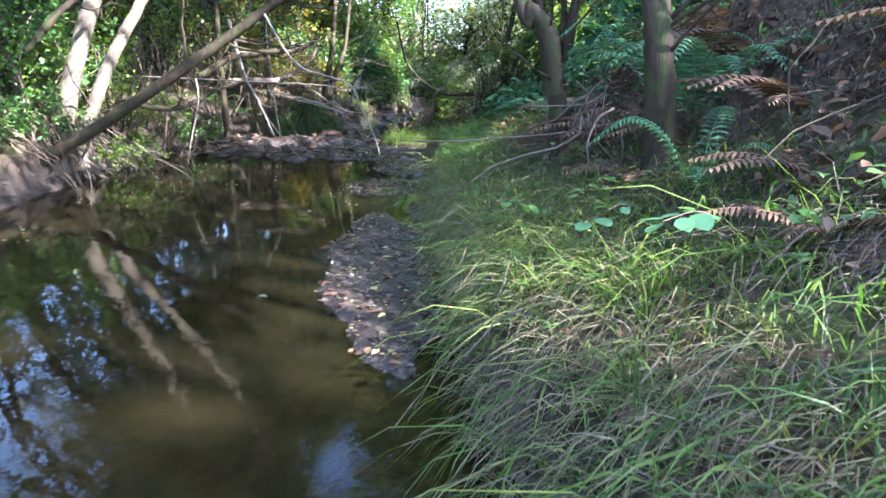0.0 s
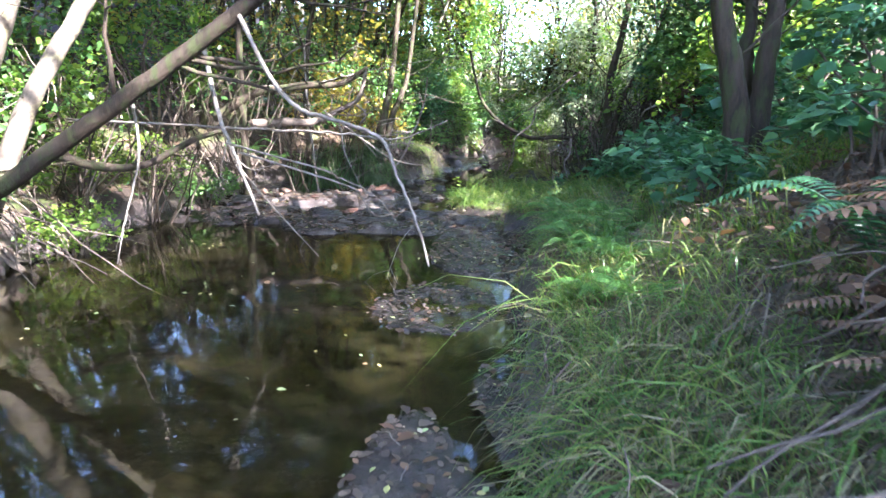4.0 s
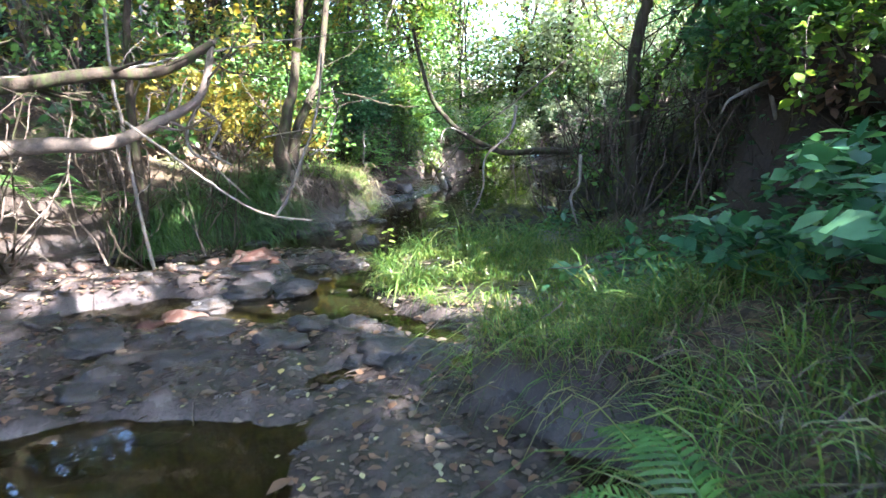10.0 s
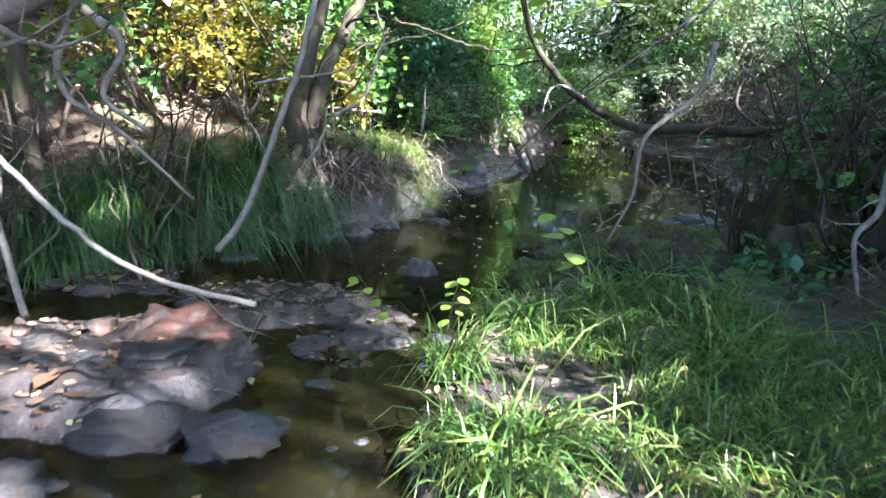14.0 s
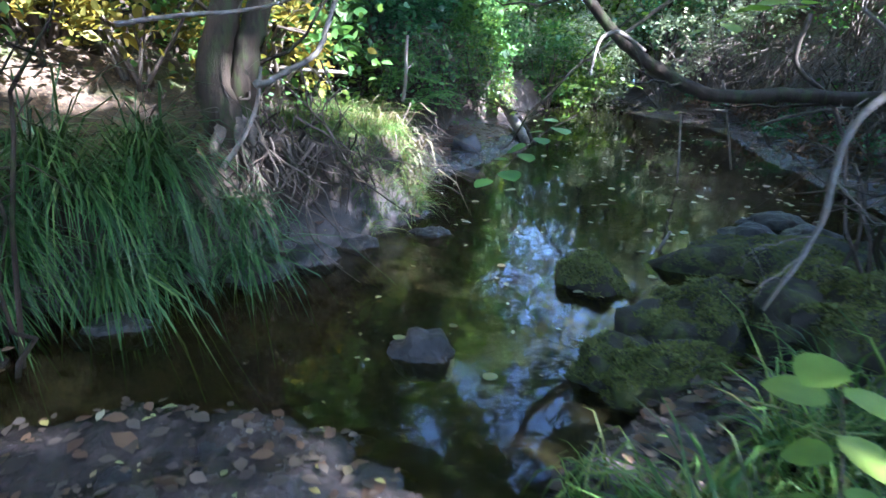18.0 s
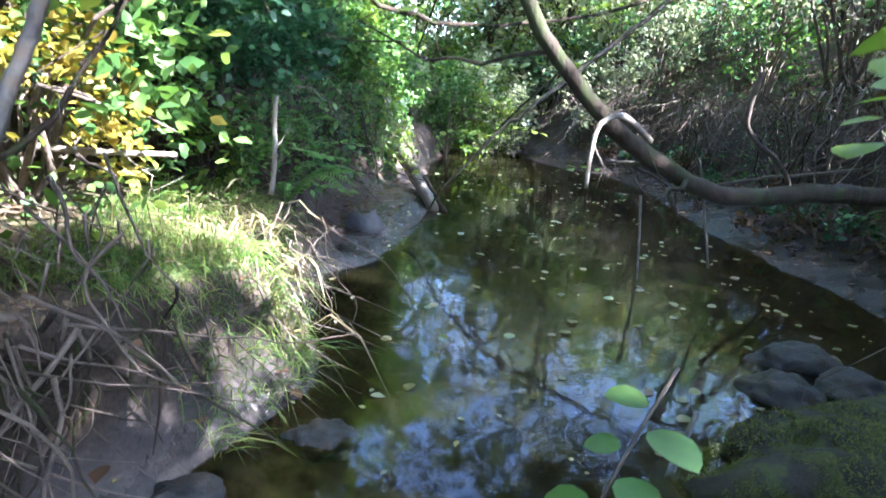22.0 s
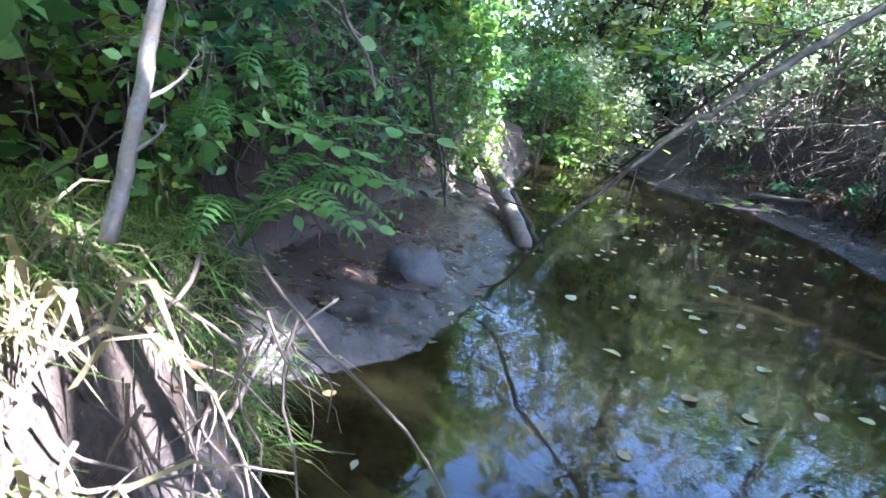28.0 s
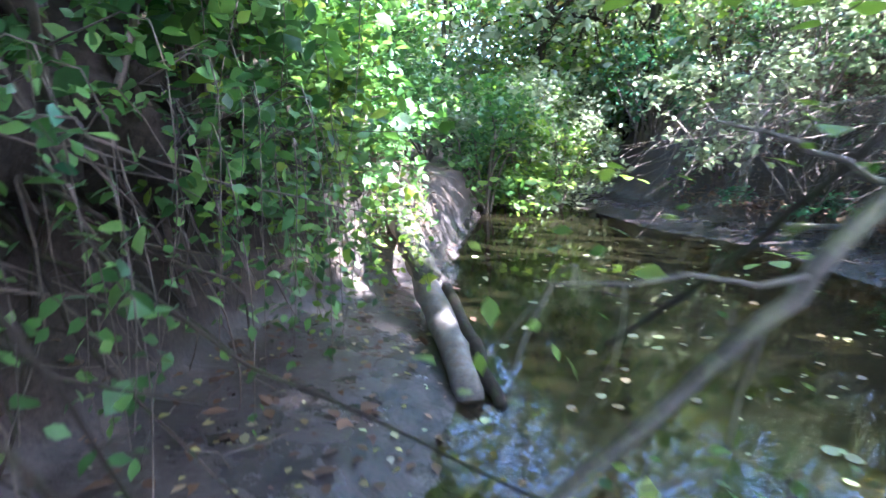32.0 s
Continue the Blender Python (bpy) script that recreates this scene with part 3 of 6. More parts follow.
def fern(x, y, label, length, count, material=FERN, z=None, lift=0.75, pairs=20, turn=None, width=0.16, name="fern", arc=None):
    """A fern: arching fronds, each with rows of leaflets."""
    z = float(height(x, y)) - 0.02 if z is None else z
    t = thing(name, x, y, z, label, "fern")
    for k in range(count):
        a = (turn if turn is not None else 0) + (2 * math.pi * k / count if arc is None else arc * (k / max(1, count - 1) - 0.5)) + rng.normal(0, 0.18)
        L = length * rng.uniform(0.75, 1.15)
        d = np.array([math.cos(a), math.sin(a), 0])
        el = lift * rng.uniform(0.7, 1.2)
        b = np.array([x, y, z])
        pts = [b, b + d * L * 0.30 + [0, 0, el * L * 0.55], b + d * L * 0.65 + [0, 0, el * L * 0.72], b + d * L * 0.98 + [0, 0, el * L * 0.48]]
        c = spline(pts, pairs + 6)
        stem = tube(pts, 0.0045, 0.0015, 4, 10)
        dd = np.gradient(c, axis=0)
        dd /= np.linalg.norm(dd, axis=1)[:, None]
        sd = np.cross(dd, [0, 0, 1.0])
        sd /= np.linalg.norm(sd, axis=1)[:, None] + 1e-9
        up = np.cross(sd, dd)
        u = np.linspace(0, 1, pairs + 6)
        w = width * L / 0.6 * np.sin(np.clip(u * 0.95 + 0.08, 0, 1) * np.pi) ** 0.7 * (1 - 0.35 * u)
        verts, n = [], 0
        for s in (1, -1):
            q = c[4:]
            o = sd[4:] * s * 0.95 + dd[4:] * 0.32 - up[4:] * 0.12
            l, hw = w[4:, None], 0.36 * L / (pairs + 2)
            tip = q + o * l - [0, 0, 0.015]
            verts.append(np.stack([q - dd[4:] * hw * 0.4, q + o * l * 0.5 - dd[4:] * hw, tip, q + o * l * 0.5 + dd[4:] * hw * 0.8, q + dd[4:] * hw * 0.6], 1))
        v = np.concatenate(verts).reshape(-1, 3)
        i = (np.arange(len(v) // 5) * 5)[:, None]
        fr = join([stem, (v, [np.concatenate([i + [[0, 1, 3, 4]]]), np.concatenate([i + [[1, 2, 3]]])])])
        part("frond", fr, material, t)
    return t


def stone_geo(cx, cy, cz, rx, ry, rz, seed, rough=0.28, sub=3):
    bm = bmesh.new()
    bmesh.ops.create_icosphere(bm, subdivisions=sub, radius=1.0)
    for v in bm.verts:
        p = v.co
        k = 1 + rough * noise.noise(p * 1.3 + Vector((seed, seed * 1.7, 0))) + rough * 0.5 * noise.noise(p * 3.2 + Vector((0, seed, seed))) + rough * 0.2 * noise.noise(p * 9 + Vector((seed, 0, seed)))
        v.co = Vector((cx + p.x * k * rx, cy + p.y * k * ry, cz + p.z * k * rz))
    vs = np.array([v.co for v in bm.verts])
    fs = np.array([[v.index for v in f.verts] for f in bm.faces])
    bm.free()
    return vs, [fs]


def stone(name, label, x, y, r, h, material, wide=1.0, sub=3, z=None, rough=0.38, smooth=True):
    g = max(float(height(x, y)), -0.25) if z is None else z
    return solo(name, stone_geo(x, y, g + h * 0.25, r * wide, r, h * 0.75, rng.uniform(0, 50), rough, sub), material, label, "rock", smooth=smooth, at=(x, y, g))


def sprig(label, base, tip, n, size, material=LIME, name="leafy_sprig", drop=0.03, r=0.004):
    """A thin leafy shoot: a stem and large leaves on short stalks."""
    b, e = np.array(base, float), np.array(tip, float)
    t = thing(name, *b, label, "leafy sprig")
    mid = (b + e) / 2 + [0, 0, 0.06 * np.linalg.norm(e - b)]
    part("stem", tube([b, mid, e], r, r * 0.4, 5, 10), ROOT, t, smooth=True)
    c = spline([b, mid, e], n + 2)[-n:]
    d = e - b
    d[2] = 0
    d /= np.linalg.norm(d) + 1e-9
    sd = np.array([-d[1], d[0], 0])
    for k in range(n):
        s = 1 if k % 2 else -1
        way = d * 0.4 + sd * s * rng.uniform(0.5, 1.0) + [0, 0, rng.uniform(-0.35, 0.15)]
        if k == n - 1:
            way = d + [0, 0, -0.2]
        p = c[k] + way * 0.02
        part("leaf", leaves(p[None], size * rng.uniform(0.8, 1.25), BROAD, 0.82, dirs=way[None], spread=0.05), material, t)
    return t


_b = [(0, 0), (0.19, 0.03), (0.40, 0.20), (0.49, 0.44), (0.40, 0.70), (0.21, 0.89), (0, 1)]
BROAD = (np.array([(x, y, 0.10 * abs(x) - 0.10 * y * y) for x, y in _b] + [(-x, y, 0.10 * abs(x) - 0.10 * y * y) for x, y in _b[1:-1]] + [(0, y, -0.10 * y * y) for _, y in _b[1:-1]]),
         [np.array([(12 + i, 1 + i, 2 + i, 13 + i) for i in range(4)] + [(12 + i, 13 + i, 8 + i, 7 + i) for i in range(4)]),
          np.array([(0, 1, 12), (0, 12, 7), (16, 5, 6), (16, 6, 11)])])


def scatter(n, x0, x1, y0, y1, keep=None, seed=0):
    g = np.random.default_rng(seed)
    p = np.stack([g.uniform(x0, x1, n), g.uniform(y0, y1, n)], 1)
    z = height(p[:, 0], p[:, 1])
    p = np.column_stack([p, z])
    return p[keep(p[:, 0], p[:, 1], z)] if keep else p


def right_of(y):
    return np.interp(y, RIGHT_Y, RIGHT_X)


def left_of(y):
    return np.interp(y, EDGE_Y, EDGE_L)

# ---------------------------------------------------------------- trunks, logs, branches and sticks
limb_thing("leaning_log", "leaning grey-barked log propped over the creek", BARK, 0.075, 0.050, 6, 0,
           [(-4.40, 4.20, 0.15), (-3.83, 4.08, 0.47), (-3.00, 4.02, 0.97), (-2.20, 3.97, 1.50), (-1.57, 3.93, 1.92), (-0.60, 3.85, 2.60)])
limb_thing("trunk", "sunlit mossy alder trunk on the creek bank", BARK_PALE, 0.130, 0.100, 3, 0,
           [(-4.11, 4.70, 0.41), (-3.89, 4.75, 1.31), (-3.53, 4.85, 2.30), (-3.23, 5.00, 3.27), (-3.03, 5.20, 4.75)])
limb_thing("trunk", "slanting sunlit alder trunk beside another trunk", BARK_PALE, 0.100, 0.070, 3, 0,
           [(-3.93, 4.80, 0.46), (-3.46, 4.90, 1.51), (-3.01, 5.10, 2.34), (-2.40, 5.40, 3.63)])
limb_thing("branch", "dark bare branch high over the bank", BARK, 0.045, 0.030, 2, 0,
           [(-3.86, 3.70, 1.56), (-3.53, 3.80, 1.96), (-3.31, 3.90, 2.18), (-2.76, 4.00, 2.77)])
limb_thing("limb", "low dark limb over the water with leafy twigs", BARK, 0.050, 0.020, 5, 0,
           [(-3.39, 4.90, 1.04), (-3.04, 5.00, 0.91), (-2.66, 5.10, 0.93), (-2.29, 5.30, 1.15), (-1.93, 5.60, 1.27)])
limb_thing("twig", "thin bare twig hanging into the water", DEADWOOD, 0.012, 0.004, 2, 0,
           [(-2.28, 4.20, 1.44), (-2.23, 4.10, 1.06), (-2.33, 4.00, 0.60), (-2.39, 3.95, 0.29)])
limb_thing("branch", "pale broken branch slanting down to the water", DEADWOOD, 0.022, 0.010, 2, 0,
           [(-1.90, 4.60, 2.02), (-1.73, 4.40, 1.40), (-1.53, 4.20, 1.01), (-1.37, 4.10, 0.64)])
limb_thing("twig", "thin dark twig dipping to the water", DEADWOOD, 0.012, 0.004, 1, 0,
           [(-1.55, 4.20, 1.01), (-1.38, 4.50, 0.65), (-1.05, 4.70, 0.18)])
limb_thing("trunk", "slender dark trunk on the far bank", BARK, 0.070, 0.050, 6, 0,
           [(-2.96, 8.90, 0.82), (-2.97, 8.90, 1.62), (-2.98, 9.00, 2.63), (-2.96, 9.10, 3.97), (-2.69, 9.30, 5.29)])
limb_thing("trunk", "slim dark trunk in the thicket", BARK, 0.050, 0.030, 6, 0,
           [(-2.32, 10.50, 1.92), (-2.25, 10.60, 2.83), (-2.03, 10.70, 3.90), (-1.63, 10.90, 5.62)])
limb_thing("fallen_log", "fallen log with torn roots lying on the bank", BARK, 0.070, 0.040, 5, 0,
           [(-3.37, 8.80, 1.32), (-2.79, 8.90, 1.68), (-2.39, 9.00, 1.77), (-1.92, 9.10, 1.84), (-1.53, 9.30, 1.87), (-1.13, 9.50, 2.12)])
limb_thing("root_mass", "gnarled dark root hanging from the undercut bank", ROOT, 0.075, 0.030, 6, 0,
           [(-2.86, 8.90, 1.23), (-2.41, 9.00, 1.27), (-1.94, 9.10, 1.28), (-1.63, 9.30, 1.43), (-1.26, 9.40, 1.66), (-1.13, 9.50, 2.15)])
limb_thing("dead_stick", "slender white dead stick standing in the shore mud", DEADWOOD, 0.020, 0.016, 3, 0,
           [(-2.02, 9.85, -0.01), (-2.10, 9.85, 0.69), (-2.14, 9.85, 1.35), (-2.19, 9.85, 1.87), (-2.20, 9.90, 2.50)])
limb_thing("twig", "curled pale root hanging over the grass", DEADWOOD, 0.020, 0.008, 2, 0,
           [(-1.33, 9.60, 1.62), (-1.46, 9.60, 1.39), (-1.45, 9.60, 1.19), (-1.30, 9.70, 1.04), (-1.00, 9.80, 0.69)])
limb_thing("twig", "curled pale root hanging over the grass", DEADWOOD, 0.022, 0.010, 2, 0,
           [(-1.33, 9.60, 1.56), (-1.17, 9.60, 1.41), (-1.28, 9.60, 1.19), (-1.09, 9.60, 1.04)])
limb_thing("branch", "long bare branch over the creek", DEADWOOD, 0.020, 0.006, 4, 1,
           [(-2.68, 9.00, 1.80), (-2.07, 9.20, 1.83), (-1.40, 9.60, 2.03), (-0.72, 10.20, 2.23), (0.24, 11.00, 2.47)])
limb_thing("stick", "thin pale broken stick jutting over the clay heap", DEADWOOD, 0.011, 0.008, 1, 0,
           [(-1.75, 9.00, 1.45), (-1.30, 8.80, 1.15), (-0.85, 8.60, 0.86), (-0.55, 8.50, 0.72), (-0.20, 8.40, 0.68)])
limb_thing("trunk", "dark double alder trunk rooted in the bank", BARK, 0.130, 0.080, 5, 1,
           [(-1.10, 12.20, 0.79), (-1.16, 12.25, 1.03), (-1.09, 12.30, 1.34), (-1.03, 12.40, 1.68), (-0.92, 12.70, 2.45)])
limb_thing("trunk", "dark slanting alder trunk rooted in the bank", BARK, 0.100, 0.060, 4, 1,
           [(-1.02, 12.30, 0.83), (-0.97, 12.30, 1.15), (-0.89, 12.40, 1.47), (-0.71, 12.60, 1.89), (-0.57, 12.90, 2.59)])
limb_thing("dead_stick", "grey dead stick leaning on the bank roots", DEADWOOD, 0.016, 0.008, 2, 0,
           [(-0.97, 11.70, 0.60), (-0.87, 11.75, 0.75), (-0.80, 11.80, 0.91), (-0.79, 11.90, 1.10)])
limb_thing("branch", "bare pale branch arching over the creek", DEADWOOD, 0.013, 0.006, 4, 0,
           [(-1.16, 11.20, 1.27), (-0.98, 11.30, 1.31), (-0.74, 11.50, 1.35), (-0.55, 11.60, 1.41), (-0.46, 11.70, 1.51)])
limb_thing("branch", "long curved bleached branch over the bank roots", DEADWOOD, 0.015, 0.009, 1, 0,
           [(-0.57, 11.00, 1.07), (-0.55, 11.05, 1.07), (-0.49, 11.15, 1.11), (-0.39, 11.30, 1.19), (-0.33, 11.40, 1.37), (-0.29, 11.45, 1.50), (-0.26, 11.50, 1.63), (-0.30, 11.55, 1.73), (-0.34, 11.60, 1.87)])
limb_thing("stick", "pale dead stick on the sunlit bank", DEADWOOD, 0.020, 0.015, 1, 0,
           [(-1.18, 13.50, 1.06), (-0.92, 13.50, 1.04), (-0.56, 13.60, 1.02)])
limb_thing("branch", "dark bare branch reaching across the creek", BARK, 0.014, 0.007, 2, 0,
           [(-0.62, 11.90, 1.74), (-0.58, 12.00, 1.80), (-0.43, 12.10, 1.85), (-0.26, 12.30, 1.84), (-0.03, 12.50, 1.80), (0.29, 12.70, 1.71), (0.61, 12.90, 1.67), (0.95, 13.00, 1.69), (1.54, 13.20, 1.81), (2.08, 13.40, 2.02)])
limb_thing("fallen_tree", "fallen dark mossy trunk bridging the pool, rising into branches", BARK, 0.066, 0.026, 3, 0,
           [(5.60, 13.20, 0.50), (5.10, 13.10, 0.85), (3.80, 13.00, 0.95), (3.20, 12.98, 0.95), (2.60, 12.95, 0.97), (2.10, 12.93, 0.96), (1.58, 12.90, 1.18), (1.28, 12.90, 1.42), (1.05, 12.95, 1.70), (0.90, 13.00, 2.10), (0.75, 13.10, 2.80)])
limb_thing("branch", "pale broken branch stub hanging over the water", DEADWOOD, 0.014, 0.008, 1, 0,
           [(1.48, 12.65, 1.24), (1.26, 12.50, 1.34), (1.14, 12.45, 1.31), (1.09, 12.40, 1.21), (1.06, 12.35, 1.09)])
limb_thing("twig", "straight pale twig standing in the water", DEADWOOD, 0.012, 0.009, 0, 0,
           [(2.50, 14.30, 0.70), (2.54, 14.30, 0.36), (2.57, 14.30, 0.03)])
limb_thing("twig", "straight pale twig standing in the water", DEADWOOD, 0.012, 0.009, 0, 0,
           [(2.65, 13.90, 1.03), (2.76, 13.90, 0.67), (2.87, 13.90, 0.25)])
limb_thing("dead_stick", "short pale stick standing up in the water", DEADWOOD, 0.018, 0.012, 1, 0,
           [(1.54, 12.25, -0.12), (1.61, 12.30, -0.03), (1.71, 12.36, 0.11)])
limb_thing("branch", "hanging bare root over the dark bank", DEADWOOD, 0.016, 0.006, 2, 0,
           [(3.03, 12.90, 1.56), (3.30, 12.90, 1.35), (3.41, 12.90, 1.05), (3.54, 12.90, 0.83), (4.32, 13.00, 0.62)])
limb_thing("branch", "bleached stick jutting from the bank over the water", DEADWOOD, 0.022, 0.012, 1, 0,
           [(4.40, 16.30, 0.39), (4.64, 15.70, 0.62), (5.20, 15.00, 0.84), (5.45, 14.50, 1.00)])
limb_thing("branch", "thin grey dead branch reaching level over the lower pool", DEADWOOD, 0.010, 0.005, 4, 0,
           [(-3.20, 4.90, 1.32), (-1.90, 4.70, 1.28), (-1.17, 4.60, 1.26), (-0.71, 4.60, 1.23), (-0.42, 4.60, 1.20), (-0.19, 4.60, 1.25), (0.06, 4.60, 1.36)])
limb_thing("branch", "pale dead branch bending down to the lower pool", DEADWOOD, 0.016, 0.007, 4, 0,
           [(-1.35, 3.84, 2.02), (-1.12, 3.68, 1.62), (-0.92, 3.54, 1.43), (-0.75, 3.47, 1.375), (-0.55, 3.44, 1.32), (-0.38, 3.42, 1.24), (-0.29, 3.36, 1.05), (-0.21, 3.27, 0.88), (-0.13, 3.20, 0.68), (-0.08, 3.15, 0.50)])
limb_thing("branch", "thin dead twig over the lower pool", DEADWOOD, 0.007, 0.004, 3, 0,
           [(-1.40, 3.60, 1.20), (-0.76, 3.30, 1.07), (-0.64, 3.35, 1.01), (-0.42, 3.40, 0.89), (-0.28, 3.50, 0.69)])
limb_thing("branch", "thin dead twig over the lower pool", DEADWOOD, 0.007, 0.004, 3, 0,
           [(-1.30, 3.50, 1.15), (-0.56, 3.00, 1.01), (-0.47, 3.05, 0.93), (-0.40, 3.10, 0.82), (-0.30, 3.30, 0.79)])
limb_thing("branch", "bleached curved driftwood on the muddy shore", DEADWOOD, 0.035, 0.015, 2, 0,
           [(5.26, 20.00, 0.26), (5.95, 19.70, 0.29), (6.51, 19.50, 0.45), (6.76, 19.40, 0.78), (6.76, 19.40, 1.03)])
limb_thing("vine", "hanging woody vine on the dark bank", ROOT, 0.030, 0.020, 2, 0,
           [(4.11, 15.20, 1.68), (4.07, 15.20, 1.18), (4.55, 15.20, 0.80), (4.91, 15.20, 0.30), (5.67, 15.00, 0.01)])
limb_thing("branch", "leaning bleached branch from the bank down into the pool", BARK_PALE, 0.030, 0.010, 5, 1,
           [(3.90, 16.00, 2.62), (3.46, 15.85, 2.30), (3.08, 15.75, 2.02), (2.39, 15.60, 1.52), (1.99, 15.46, 1.26), (1.64, 15.37, 1.00), (1.42, 15.42, 0.74), (1.23, 15.48, 0.52)])
limb_thing("twig", "dark thin branch end trailing in the water", BARK, 0.012, 0.005, 2, 0,
           [(1.23, 15.48, 0.52), (1.14, 15.54, 0.32), (1.05, 15.60, 0.16), (0.93, 15.66, 0.09)])
limb_thing("twig", "dark twig beside the leaning branch", BARK, 0.012, 0.005, 4, 0,
           [(2.38, 15.60, 1.65), (1.90, 15.50, 1.24), (1.67, 15.60, 0.95), (1.53, 15.80, 0.71)])
limb_thing("vine", "bare dark vines hanging down the bank", BARK, 0.007, 0.005, 2, 0,
           [(0.48, 15.00, 1.20), (0.51, 15.10, 1.10), (0.55, 15.20, 0.98), (0.62, 15.30, 0.82), (0.66, 15.40, 0.58)])
limb_thing("vine", "bare dark vines hanging down the bank", BARK, 0.006, 0.004, 2, 0,
           [(0.50, 15.40, 1.15), (0.55, 15.40, 0.99), (0.61, 15.45, 0.81), (0.66, 15.50, 0.61)])
limb_thing("branch", "grey broken branch in the dark bank shrubs", BARK_PALE, 0.008, 0.005, 2, 0,
           [(0.01, 14.60, 1.36), (0.10, 14.80, 1.36), (0.17, 15.00, 1.31), (0.27, 15.20, 1.23)])
limb_thing("branch", "pale grey branch through the ferns", BARK_PALE, 0.006, 0.004, 2, 0,
           [(0.22, 14.10, 1.30), (0.23, 14.20, 1.26), (0.28, 14.30, 1.19), (0.31, 14.30, 1.11)])
limb_thing("stick", "thin stick leaning from bank into water", DEADWOOD, 0.008, 0.005, 1, 0,
           [(0.05, 13.85, 0.33), (0.11, 14.10, 0.41), (0.25, 14.40, 0.45)])
limb_thing("dead_stick", "upright grey weathered stem wrapped in dry grass", DEADWOOD, 0.016, 0.014, 2, 0,
           [(-0.12, 13.70, 0.80), (-0.10, 13.75, 0.96), (-0.10, 13.85, 1.17), (-0.09, 13.90, 1.32)])
limb_thing("branch", "white dead branch standing in the riffle", DEADWOOD, 0.016, 0.010, 2, 0,
           [(-0.68, 9.30, 0.57), (-0.57, 9.30, 0.71), (-0.41, 9.25, 1.03), (-0.26, 9.20, 1.38), (-0.18, 9.20, 1.71), (-0.15, 9.20, 1.99)])
limb_thing("branch", "white curved dead branch by the rocks", DEADWOOD, 0.020, 0.008, 3, 0,
           [(1.82, 10.60, 1.58), (1.75, 10.60, 1.28), (1.47, 10.60, 1.02), (1.43, 10.60, 0.65), (1.30, 10.60, 0.35)])
limb_thing("branch", "white dead root tangle by the bank", DEADWOOD, 0.022, 0.008, 4, 0,
           [(2.26, 9.60, 1.07), (2.25, 9.60, 0.79), (2.17, 9.60, 0.64), (2.25, 9.60, 0.35)])
limb_thing("branch", "pale forked hanging root before the dark hollow", DEADWOOD, 0.028, 0.010, 3, 0,
           [(3.40, 8.60, 1.93), (3.50, 8.60, 1.59), (3.58, 8.60, 1.32), (3.66, 8.60, 1.05)])
limb_thing("branch", "pale hanging root before the dark hollow", DEADWOOD, 0.020, 0.008, 2, 0,
           [(3.44, 8.55, 1.67), (3.25, 8.50, 1.60), (3.04, 8.40, 1.52), (2.98, 8.40, 1.42)])
limb_thing("trunk", "dark twiggy tree at the foot of the hollow bank", BARK, 0.100, 0.060, 16, 0,
           [(3.12, 10.40, 0.80), (3.10, 10.45, 1.52), (3.13, 10.50, 2.17), (3.30, 10.60, 2.89), (3.48, 10.80, 3.90)])
limb_thing("trunk", "dark twiggy stem at the foot of the hollow bank", BARK, 0.060, 0.040, 12, 0,
           [(3.21, 10.50, 0.89), (3.33, 10.50, 1.66), (3.66, 10.60, 2.28), (4.01, 10.70, 3.01)])
limb_thing("trunk", "dark alder trunk on the fern slope", BARK, 0.090, 0.075, 4, 0,
           [(1.28, -0.55, 1.02), (1.21, -0.60, 1.40), (1.16, -0.60, 1.69), (1.12, -0.50, 2.20), (1.04, -0.40, 3.12)])
limb_thing("trunk", "dark crooked alder trunk above the bank", BARK, 0.085, 0.060, 4, 0,
           [(1.22, 0.90, 1.04), (1.15, 0.85, 1.30), (1.09, 0.85, 1.66), (0.96, 0.90, 1.84), (0.77, 1.00, 2.15)])
limb_thing("trunk", "dark alder trunk on the grassy rise", BARK, 0.100, 0.080, 4, 1,
           [(2.13, 4.00, 1.38), (2.05, 4.00, 1.73), (1.96, 4.05, 2.15), (1.87, 4.10, 2.83), (1.79, 4.30, 4.15)])
limb_thing("trunk", "dark alder trunk on the grassy rise", BARK, 0.085, 0.070, 4, 1,
           [(2.46, 4.30, 1.60), (2.46, 4.30, 1.90), (2.51, 4.35, 2.21), (2.64, 4.50, 2.97), (2.72, 4.70, 4.40)])
limb_thing("trunk", "slender dark trunk behind another", BARK, 0.070, 0.050, 3, 1,
           [(2.49, 4.60, 1.49), (2.45, 4.60, 1.94), (2.48, 4.65, 2.26), (2.46, 4.80, 3.44)])

